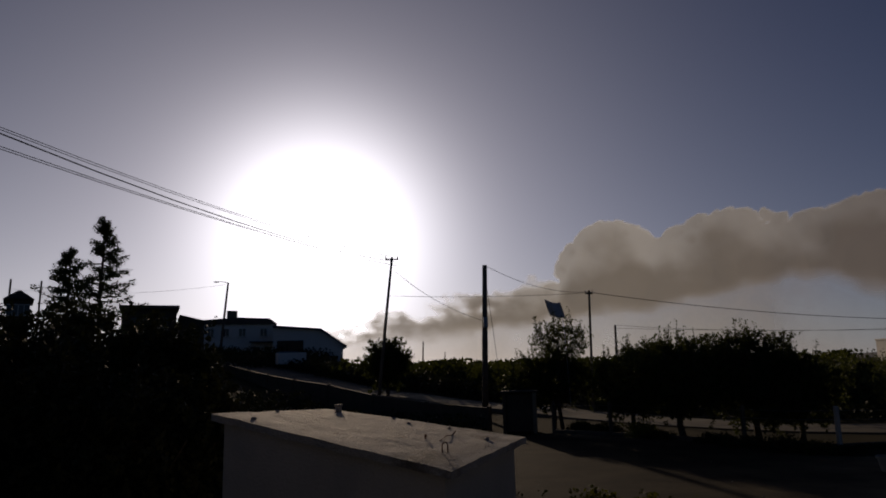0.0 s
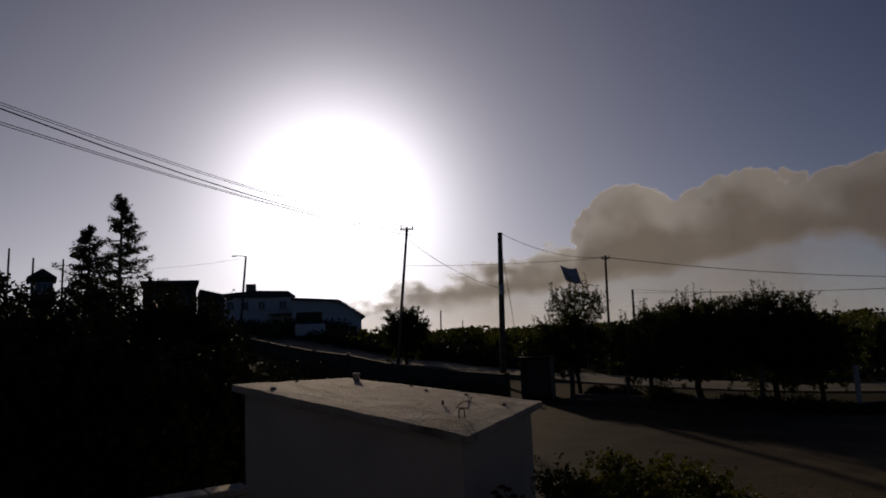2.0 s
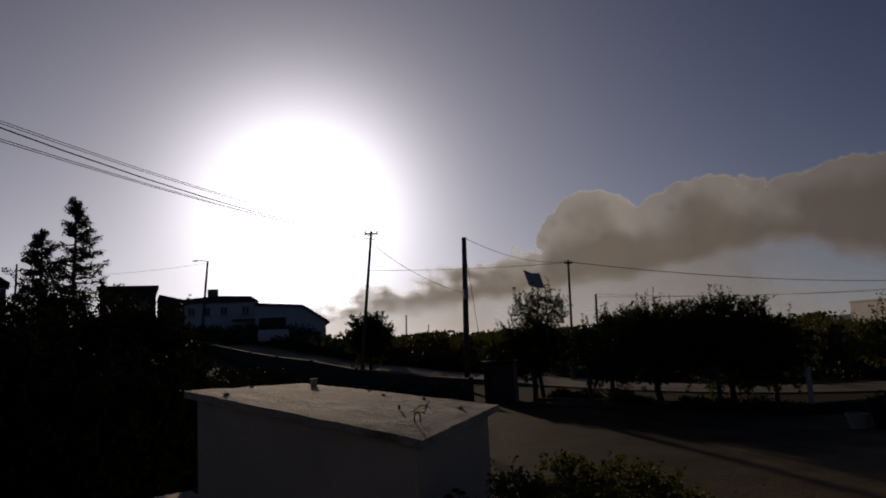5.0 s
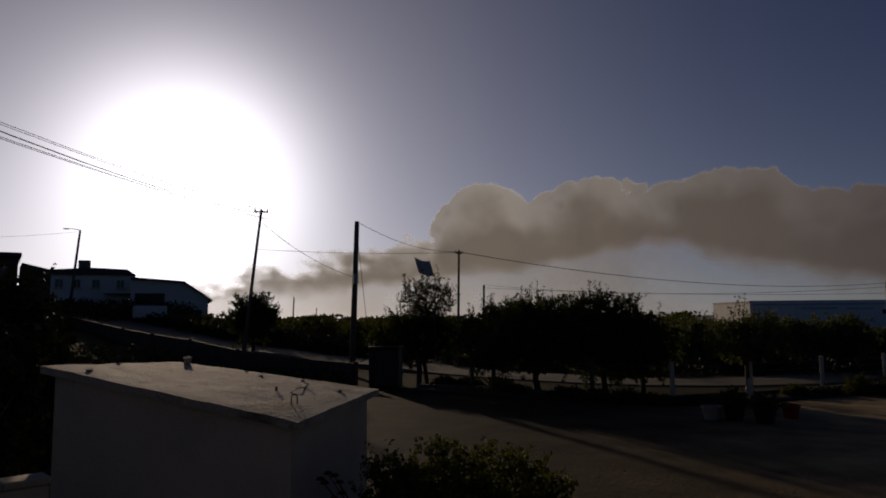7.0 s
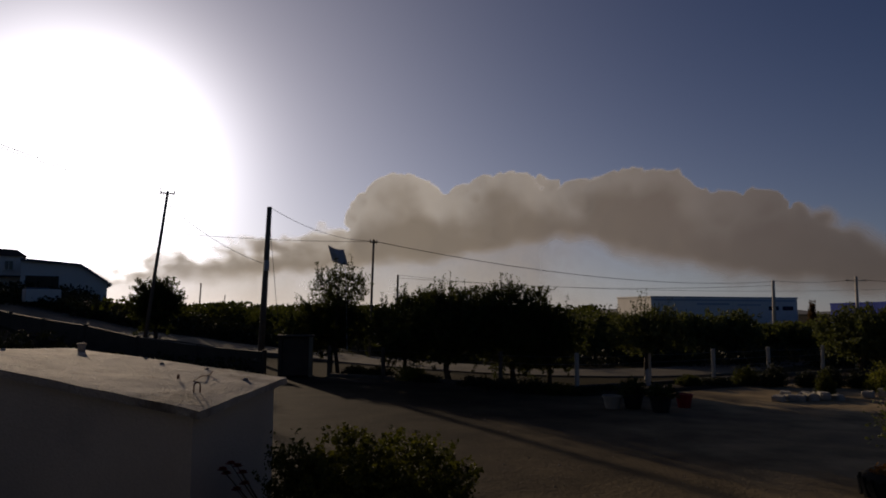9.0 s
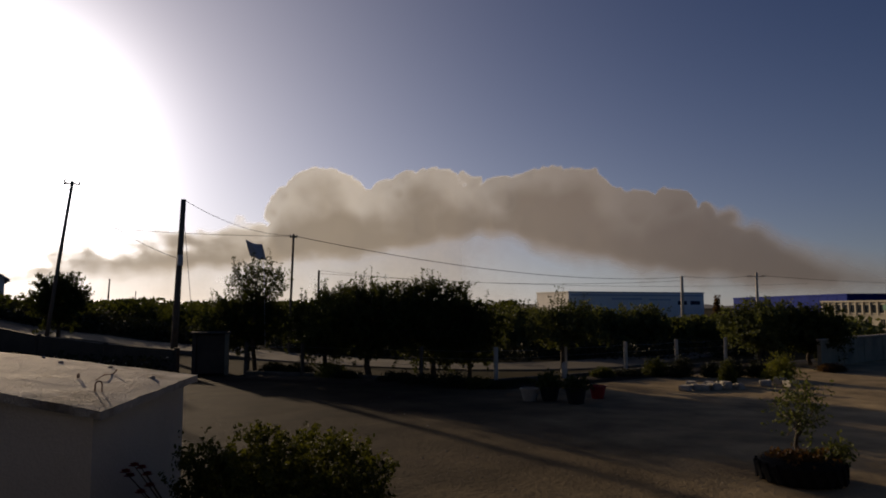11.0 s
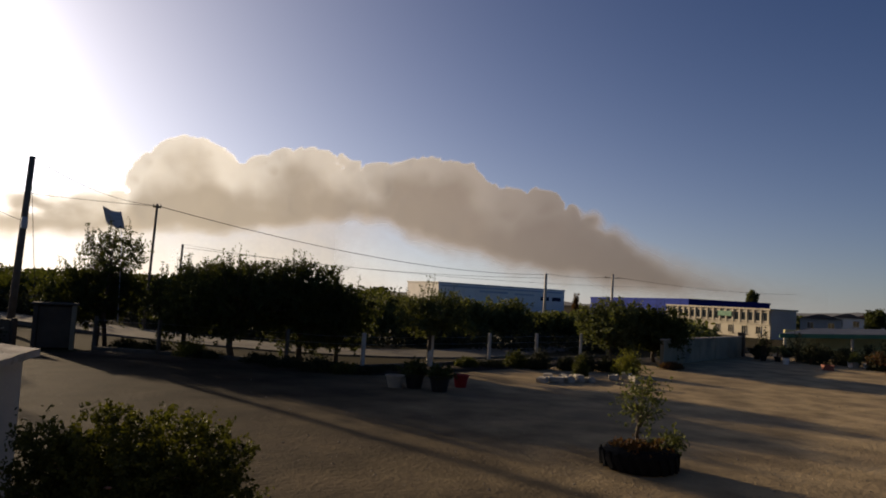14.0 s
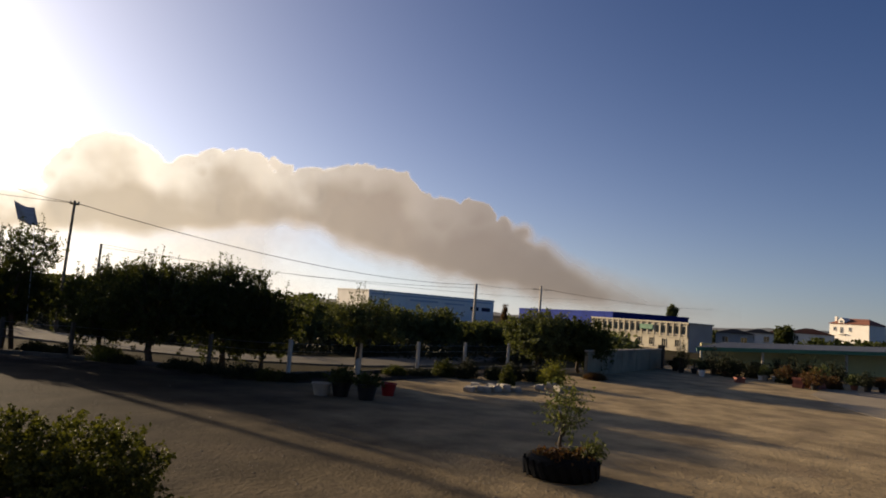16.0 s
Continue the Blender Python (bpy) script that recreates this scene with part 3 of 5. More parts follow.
# ---- pale block wall that goes on from the fence ----
wall = thing("yard_wall", (31.8, 24.2, 0), "stained pale rendered wall closing the yard", "wall", rz=math.degrees(math.atan2(4.4, 14.6)))
for k in range(5):
    part("wall_bay", box(3.04 * k + 0.006, 3.04 * k + 3.034, -0.1, 0.1, -0.1, 1.42, 0.012), WALL_PALE, wall)
    part("coping_stone", box(3.04 * k + 0.004, 3.04 * k + 3.036, -0.14, 0.14, 1.423, 1.49 + 0.006 * (k % 2), 0.015), CONCRETE, wall)
    part("wall_rib", box(3.04 * k - 0.06, 3.04 * k + 0.06, -0.125, -0.103, -0.1, 1.418, 0.006), WALL_PALE, wall)
part("end_pillar", box(15.26, 15.7, -0.22, 0.22, -0.1, 1.75, 0.02), WALL_DARK, wall)

# ---- gate shelter ----
box_ = thing("meter_shelter", (3.35, 33.6, gz(3.35, 33.6)), "dark blockwork meter shelter with a flat concrete cap", "shelter", rz=-8)
part("side_panel", box(-0.8, -0.62, -0.5, 0.5, -0.1, 1.86, 0.015), WALL_DARK, box_)
part("side_panel", box(0.62, 0.8, -0.5, 0.5, -0.1, 1.86, 0.015), WALL_PALE, box_, "pale rendered side panel")
part("back_panel", box(-0.617, 0.617, 0.35, 0.5, -0.1, 1.86, 0.01), WALL_DARK, box_)
part("door", box(-0.6, 0.6, -0.42, -0.38, 0.05, 1.8, 0.01), WALL_DARK, box_)
part("roof_cap", box(-0.88, 0.88, -0.6, 0.6, 1.863, 1.95, 0.02), CONCRETE_DARK, box_)

# ---- boundary wall below the road ----
bw = thing("boundary_wall", (0, 0, 0), "dark block wall stepping up beside the road", "wall")
BW = [(1.9, 34.0), (-1.2, 37.2), (-4.4, 40.4), (-7.6, 43.8), (-10.6, 47.4), (-13.4, 51.2), (-16.0, 55.2), (-18.9, 59.0), (-22.4, 62.6)]


def wall_top(q):
    """The wall's upper edge, set by elevation angles to fit the camera's view."""
    az = math.degrees(math.atan2(q.x, q.y))
    return EYE_Z + math.hypot(q.x, q.y) * math.tan(radians(float(np.interp(az, [-21, -13.7, -9.2, -4.9, 3], [1.4, -0.55, -1.35, -2.5, -3.4]))))


for i, ((x0, y0), (x1, y1)) in enumerate(zip(BW, BW[1:])):
    a, b = Vector((x0, y0, gz(x0, y0))), Vector((x1, y1, gz(x1, y1)))
    s = Vector((-(b - a).y, (b - a).x, 0)).normalized() * 0.1
    a2, b2 = a.lerp(b, 0.02), a.lerp(b, 0.98)
    rise = [Vector((0, 0, max(0.35, wall_top(q) - q.z))) for q in (a, b)]
    dn = Vector((0, 0, -0.9))
    vs = [a2 - s + dn, b2 - s + dn, b2 + s + dn, a2 + s + dn, a2 - s + rise[0], b2 - s + rise[1], b2 + s + rise[1], a2 + s + rise[0]]
    link("wall_section", vs, [(3, 2, 1, 0), (4, 5, 6, 7), (0, 1, 5, 4), (1, 2, 6, 5), (2, 3, 7, 6), (3, 0, 4, 7)], WALL_DARK, bw)
    p = part("post", box(-0.1, 0.1, -0.1, 0.1, -0.9, max(0.35, wall_top(a) - a.z) + 0.08, 0.02), WALL_DARK, bw)
    p.matrix_basis = pose(a.x, a.y, a.z, 0, 0, 20)


# ---- poles and cables ----
def pole(foot, head, r0, r1, arms, label, material=WOOD_POLE, name="utility_pole", lamp=False):
    foot, head = Vector(foot), Vector(head)
    top = thing(name, foot, label, "utility pole", group="utility poles")
    d = head - foot
    part("shaft", tube([(0, 0, -0.3), d * 0.5, d], [r0, (r0 + r1) / 2, r1], 10), material, top, smooth=True)
    for z, half, turn in arms:
        p = d * ((d.z - z) / d.z)
        u = Vector((math.cos(radians(turn)), math.sin(radians(turn)), 0))
        part("crossarm", tube([p - u * half, p + u * half], [0.05, 0.05], 4), material, top)
        for k in (-0.9, 0.9):
            ins = part("insulator", lathe([(0.03, 0.0), (0.055, 0.04), (0.03, 0.07), (0.05, 0.1), (0.02, 0.16)], 8), POST_WHITE, top)
            ins.location = p + u * half * k + Vector((0, 0, 0.04))
    if lamp:
        part("lamp_arm", tube([d, d + Vector((-0.7, -0.2, 0.12)), d + Vector((-1.1, -0.3, 0.1))], [0.04, 0.035, 0.03], 6), STEEL, top)
        bm = box(-1.6, -1.0, -0.42, -0.18, 0.02, 0.14, 0.04)
        hd = part("lamp_head", bm, STEEL, top)
        hd.location = d
    return head


A = pole(at(-5.9, 45), polar(-4.59, 45.3, EYE_Z + 45.3 * math.tan(radians(9.19))), 0.12, 0.085, [(0.15, 0.45, 20)], "tall leaning wooden utility pole with a short crossarm")
B = pole(at(2.85, 40), polar(3.25, 40, EYE_Z + 40 * math.tan(radians(8.32))), 0.2, 0.14, [], "stout wooden utility pole with a stay cable beside the road")
C = pole(at(11.55, 45), polar(11.78, 45, EYE_Z + 45 * math.tan(radians(5.88))), 0.09, 0.07, [(0.2, 0.25, 10)], "slim utility pole behind the yard trees")
D = pole(at(13.6, 90), polar(13.69, 90, EYE_Z + 90 * math.tan(radians(2.97))), 0.17, 0.13, [], "distant plain utility pole above the scrub")
E_ = pole(at(43.25, 80), polar(43.27, 80, EYE_Z + 80 * math.tan(radians(2.35))), 0.2, 0.15, [], "pale concrete utility pole in front of the warehouse", POST_WHITE)
F = pole(at(48.62, 95), polar(48.62, 95, EYE_Z + 95 * math.tan(radians(2.56))), 0.2, 0.15, [(0.5, 1.1, -40)], "concrete utility pole with a wide crossarm", POST_WHITE)
L = pole(at(-18.4, 84), polar(-17.9, 84, EYE_Z + 84 * math.tan(radians(7.06))), 0.16, 0.11, [], "street lamp on a tall pole beside the road", WOOD_POLE, "street_lamp", True)
for az, r, top_el in ((-34.5, 95, 7.55), (-33.0, 95, 6.9), (-31.1, 95, 6.85), (-2.2, 120, 2.1), (-0.4, 170, 1.2)):
    pole(at(az, r), polar(az + 0.12, r, EYE_Z + r * math.tan(radians(top_el))), 0.15, 0.11, [], "far thin utility pole against the sky")
boxp = part("junction_box", box(-0.14, 0.14, -0.2, 0.2, -0.3, 0.3, 0.03), STEEL)
tagged(boxp, "small grey junction box strapped to a pole", "junction box")
boxp.location = Vector(at(2.85, 40)).lerp(B, 0.62) + Vector((0.02, -0.22, 0))

wire(A + Vector((-0.20, 0, 0.05)), (-20.60, -11.50, 12.24), 1.49, r=0.010)
wire(A + Vector((-0.05, 0, 0.05)), (-20.40, -11.60, 12.31), 1.67, r=0.010)
wire(A + Vector((0.10, 0, -0.30)), (-20.20, -11.70, 13.22), 2.12, r=0.020)
wire(A + Vector((0.25, 0, -0.60)), (-20.00, -11.80, 10.90), 1.24, r=0.011)
wire(A + Vector((0.40, 0, -0.60)), (-19.80, -11.90, 10.74), 1.30, r=0.011)
far_pole = pole((-20.2, -11.5, 0), (-20.2, -11.5, 11.2), 0.17, 0.12, [(0.3, 0.5, 70)], "wooden utility pole carrying the cables past the shed")
wire(B, C + Vector((0, 0, -0.1)), 0.5)
wire(A.lerp(Vector(at(-5.9, 45)), 0.27), C + Vector((0, 0, -0.15)), 0.15)
wire(C + Vector((0, 0, -0.12)), E_ + Vector((0, 0, -0.1)), 1.1, r=0.022)
wire(E_, F + Vector((-0.6, 0.3, -0.4)), 0.25, r=0.022)
wire(F + Vector((0.6, -0.3, -0.4)), polar(62, 170, 8.0), 0.6, r=0.025)
wire(D, E_ + Vector((0, 0, -0.5)), 0.9, r=0.02)
wire(D + Vector((0, 0, -0.4)), polar(52, 130, 7.0), 1.0, r=0.022)
wire(B.lerp(Vector(at(2.85, 40)), 0.05), at(4.6, 36.5), 0.0, "steel stay cable from the pole to the ground")
wire(L + Vector((-0.3, 0, -0.2)), polar(-33, 95, EYE_Z + 95 * math.tan(radians(6.2))), 0.8)
wire(B + Vector((-0.1, 0, -3.3)), A + Vector((0.1, 0, -0.9)), 0.4)

# ---- flag over the tree ----
fl = thing("flag", polar(9.4, 34.5, 0), "small faded blue flag blown out from a thin mast", "flag")
mast_top = Vector((0.0, 0, EYE_Z + 34.5 * math.tan(radians(5.0))))
part("mast", tube([(0.25, 0, 1.2), (0.14, 0, 4.6), mast_top], [0.022, 0.018, 0.012], 6), STEEL, fl)
bm = bmesh.new()
grid = {}
for i in range(13):
    for j in range(9):
        a, b = i / 12, j / 8
        x = -0.78 * a + 0.22 * b
        z = -0.76 * b + 0.2 * a - 0.1 * math.sin(a * 3)
        y = 0.1 * math.sin(a * 7 + b * 2) * a
        grid[i, j] = bm.verts.new((x, y, z))
for i in range(12):
    for j in range(8):
        bm.faces.new((grid[i, j], grid[i + 1, j], grid[i + 1, j + 1], grid[i, j + 1]))
cloth = part("cloth", bm, FLAG, fl, "faded blue cloth", smooth=True)
cloth.location = mast_top
for u0, u1, v0, v1 in ((1, 11, 2, 3), (2, 5, 4, 5), (6, 10, 5, 6)):
    bm = bmesh.new()
    for side in (-1, 1):
        got = {}
        for i in range(u0, u1 + 1):
            for j in range(v0, v1 + 1):
                a, b = i / 12, j / 8
                got[i, j] = bm.verts.new((-0.78 * a + 0.22 * b, 0.1 * math.sin(a * 7 + b * 2) * a + side * 0.014, -0.76 * b + 0.2 * a - 0.1 * math.sin(a * 3)))
        for i in range(u0, u1):
            for j in range(v0, v1):
                bm.faces.new((got[i, j], got[i + 1, j], got[i + 1, j + 1], got[i, j + 1]))
    part("stripe", bm, FLAG_WHITE, cloth, "pale band on the cloth", smooth=True)
sol = cloth.modifiers.new("thickness", "SOLIDIFY")
sol.thickness = 0.012

# ---- buildings ----
def oriented(a, b):
    """Length and turn of the way from a to b."""
    d = Vector(b) - Vector(a)
    return d.length, math.degrees(math.atan2(d.y, d.x))


def window(parent, x0, x1, z0, z1, y, frame_mat=WALL_WHITE, bars=1):
    """A framed window on a wall that faces -y: frame, sill and panes set back."""
    w_ = part("window", box(x0 + 0.07, x1 - 0.07, y - 0.02, y + 0.03, z0 + 0.07, z1 - 0.07), GLASS, parent, "dark glass pane")
    bm = box(x0, x1, y - 0.07, y + 0.02, z1 - 0.07, z1)
    box(x0, x1, y - 0.07, y + 0.02, z0, z0 + 0.07, bm=bm)
    box(x0, x0 + 0.07, y - 0.07, y + 0.02, z0 + 0.07, z1 - 0.07, bm=bm)
    box(x1 - 0.07, x1, y - 0.07, y + 0.02, z0 + 0.07, z1 - 0.07, bm=bm)
    for k in range(bars):
        x = x0 + (x1 - x0) * (k + 1) / (bars + 1)
        box(x - 0.025, x + 0.025, y - 0.06, y - 0.022, z0 + 0.07, z1 - 0.07, bm=bm)
    part("frame", bm, frame_mat, w_)
    part("sill", box(x0 - 0.1, x1 + 0.1, y - 0.16, y - 0.072, z0 - 0.08, z0), CONCRETE, w_)
    return w_


def warehouse(name, corner, right, depth, height, label, front, side, strip):
    """A flat-roofed hall: ribbed panels on the front, a plain end wall, a parapet and a strip of glass. The front runs from corner to right."""
    length, turn = oriented(corner, right)
    top = thing(name, corner, label, "warehouse", rz=turn)
    part("hall_body", box(0.02, length - 0.02, 0.02, depth, -0.6, height - 0.35), side, top, "smooth end walls")
    n = max(6, int(length / 3.2))
    for k in range(n):
        x0, x1 = length * k / n, length * (k + 1) / n
        part("panel", box(x0 + 0.03, x1 - 0.03, -0.08, 0.015, -0.6, height - 0.36, 0.02), front, top)
    part("parapet", box(-0.12, length + 0.12, -0.16, depth + 0.12, height - 0.347, height, 0.04), side, top)
    for x0, x1, z0, z1, mat in strip:
        part("strip_window", box(x0, x1, -0.16, -0.083, z0, z1, 0.02), mat, top)
    return top


c = polar(34.3, 150)
r_ = polar(44.75, 172)
wh = warehouse("warehouse", (c.x, c.y, 0), (r_.x, r_.y, 0), 14, 6.5, "long white flat-roofed warehouse with a blue-grey strip", PANEL_WHITE, WALL_WHITE,
               [(0.6, 36, 5.55, 5.85, PANEL_GREY), (11, 19, 4.7, 5.1, PANEL_GREY), (21, 27, 4.6, 4.9, PANEL_GREY), (29.0, 31.6, 3.6, 4.5, GLASS), (32.6, 35.4, 3.6, 4.5, GLASS)])
c = polar(54.5, 135)
l_ = polar(46.9, 185)
warehouse("blue_hall", (l_.x, l_.y, 0), (c.x, c.y, 0), 16, 5.35, "wide hall clad in deep blue metal panels", PANEL_BLUE, PANEL_BLUE, [])


def facade_building():
    """A two-storey cream building with rows of narrow piers, windows and a grey end."""
    a, b = polar(52.9, 112), polar(60.3, 98.5)
    length, turn = oriented(a, b)
    top = thing("office_building", (a.x, a.y, 0), "two-storey cream building with narrow piers and a grey end wall", "building", rz=turn)
    h = 3.95
    part("wall", box(0, length - 0.01, 0, 4.6, -0.5, h - 0.25), FACADE, top)
    part("end_wall", box(length, length + 0.12, 0.05, 4.55, -0.5, h - 0.26), FACADE_GREY, top, "grey end wall")
    part("roof", box(-0.15, length + 0.25, -0.25, 4.8, h - 0.247, h, 0.04), FACADE, top)
    part("floor_band", box(0, length, -0.14, -0.003, 1.8, 2.0, 0.02), FACADE, top)
    n = 16
    for k in range(n + 1):
        x = 0.15 + (length - 0.3) * k / n
        part("pier", box(x - 0.12, x + 0.12, -0.2, -0.004, 2.003, h - 0.25, 0.02), FACADE, top)
        if k < n:
            x1 = x + (length - 0.3) / n
            window(top, x + 0.2, x1 - 0.2, 2.25, h - 0.5, -0.012, FACADE, 0)
            if k % 2 == 0:
                window(top, x + 0.25, x1 - 0.1, 0.5, 1.6, -0.012, FACADE, 1)
    part("sign_board", box(length * 0.55, length * 0.68, -0.3, -0.21, 2.7, 3.4, 0.02), GREEN_METAL, top, "pale green sign board")


facade_building()


def canopy():
    """An open shelter: a sheet roof with a green edge on slim posts, and a yellow-green wall behind. Its sides are
    sheared to fit the camera's view.
    """
    a, b = Vector((47.3, 26.1, 0)), Vector((70.7, 17.0, 0))
    length, turn = oriented(a, b)
    top = thing("canopy", a, "long open shelter with a grey sheet roof and green edge", "canopy", rz=turn)
    skew, depth, rise, pitch = 1.35, 6.0, 0.03, 0.06

    def front(x):
        return 1.88 + rise * x
    bm = bmesh.new()
    n = 140
    rows = []
    for k in range(n + 1):
        x = -0.2 + (length + 8) * k / n
        wave = 0.02 * (k % 2)
        rows.append([bm.verts.new((x + skew * y, y, front(x) + y * pitch + wave + dz)) for y, dz in ((-0.15, 0), (depth, 0), (depth, -0.05), (-0.15, -0.05))])
    for a_, b_ in zip(rows, rows[1:]):
        for k in range(4):
            bm.faces.new((a_[k], b_[k], b_[(k + 1) % 4], a_[(k + 1) % 4]))
    bmesh.ops.recalc_face_normals(bm, faces=bm.faces)
    part("roof_sheet", bm, SHEET_GREY, top)
    end = length + 7.5
    vs = []
    for y in (-0.25, -0.19):
        vs += [(-0.3, y, front(0) - 0.3), (end, y, front(end) - 0.3), (end, y, front(end) - 0.02), (-0.3, y, front(0) - 0.02)]
    link("edge_board", vs, [(0, 1, 2, 3), (7, 6, 5, 4), (0, 4, 5, 1), (3, 2, 6, 7), (0, 3, 7, 4), (1, 5, 6, 2)], GREEN_METAL, top, "green edge board")
    for x in (0.4, 6.1, 14.6, 22.5):
        part("post", tube([(x, 0.1, -0.1), (x, 0.1, front(x) - 0.06)], [0.1, 0.1], 10), POST_WHITE, top)
    part("back_wall", box(skew * depth - 3, length + skew * depth, depth - 0.3, depth - 0.1, -0.1, 2.05, 0.02), GREEN_WALL, top, "yellow-green painted wall")
    for x in (0.4, 6.1, 14.6, 22.5):
        part("beam", tube([(x, 0.1, front(x) - 0.14), (x + skew * (depth - 0.5), depth - 0.5, front(x) - 0.14 + (depth - 0.5) * pitch)], [0.06, 0.06], 4), STEEL, top)


canopy()


def white_house():
    c = polar(69.9, 294)
    e = polar(72.35, 285)
    length, turn = oriented(c, e)
    top = thing("house", (c.x, c.y, 2.3), "white two-storey house with a red hipped roof and dormer", "house", rz=turn)
    part("wall", box(0, length, 0, 9, -5, 6.9, 0.03), WALL_WHITE, top)
    bm = bmesh.new()
    base = [bm.verts.new(p) for p in ((-0.5, -0.5, 6.903), (length + 0.5, -0.5, 6.903), (length + 0.5, 9.5, 6.903), (-0.5, 9.5, 6.903))]
    ridge = [bm.verts.new(p) for p in ((3.2, 4.5, 9.1), (length - 3.2, 4.5, 9.1))]
    for f in ((0, 1, 5, 4), (1, 2, 5), (2, 3, 4, 5), (3, 0, 4), (3, 2, 1, 0)):
        bm.faces.new([(base + ridge)[i] for i in f])
    roof = part("roof", bm, TILE_RED, top)
    part("chimney", box(0.6, 1.5, 2, 2.8, 7.3, 9.6, 0.03), WALL_WHITE, roof)
    part("dormer", prism([(3.6, 7.2), (6.0, 7.2), (6.0, 8.3), (4.8, 9.2), (3.6, 8.3)], -0.2, 3.5), WALL_WHITE, roof)
    window(top, 4.2, 5.4, 7.4, 8.3, -0.23, WALL_WHITE, 1)
    for x in (1.6, 7.6):
        window(top, x, x + 1.3, 4.3, 5.8, -0.02, WALL_WHITE, 1)
    window(top, 4.3, 5.6, 3.4, 5.8, -0.02, WALL_WHITE, 1)
    part("balcony", box(3.4, 6.6, -1.0, -0.03, 3.1, 3.35, 0.02), WALL_WHITE, top)


white_house()


def far_house(az, r, width, height, roof, label, wall_mat, roof_mat, turn=0.0, depth=8.0):
    p = at(az, r)
    top = thing("house", p, label, "house", rz=-az + turn, group="far houses")
    part("wall", box(-width / 2, width / 2, 0, depth, -1.0, height, 0.03), wall_mat, top)
    part("roof", prism([(-width / 2 - 0.4, height + 0.003), (width / 2 + 0.4, height + 0.003), (width / 2 * 0.15, height + roof), (-width / 2 * 0.15, height + roof)], -0.4, depth + 0.4), roof_mat, top)
    for x in (-width * 0.25, width * 0.25):
        window(top, x - 0.6, x + 0.6, height - 1.9, height - 0.6, -0.02, WALL_WHITE, 1)
    return top


far_house(63.6, 150, 7, 2.9, 0.9, "low grey building with a dark roof", FACADE_GREY, TILE_DARK)
far_house(65.3, 170, 6, 3.4, 0.9, "small white house under a dark roof", WALL_WHITE, TILE_DARK)
far_house(68.6, 210, 12, 4.2, 1.5, "distant house with a wide red roof", WALL_WHITE, TILE_RED)
far_house(66.9, 240, 9, 3.9, 1.3, "distant pale house with a red roof", WALL_PALE, TILE_RED)
far_house(-32.3, 92, 2.3, EYE_Z + 92 * math.tan(radians(5.5)) - at(-32.3, 92)[2], 0.95, "small house with a pointed dark roof on the hill", WALL_DARK, TILE_DARK)


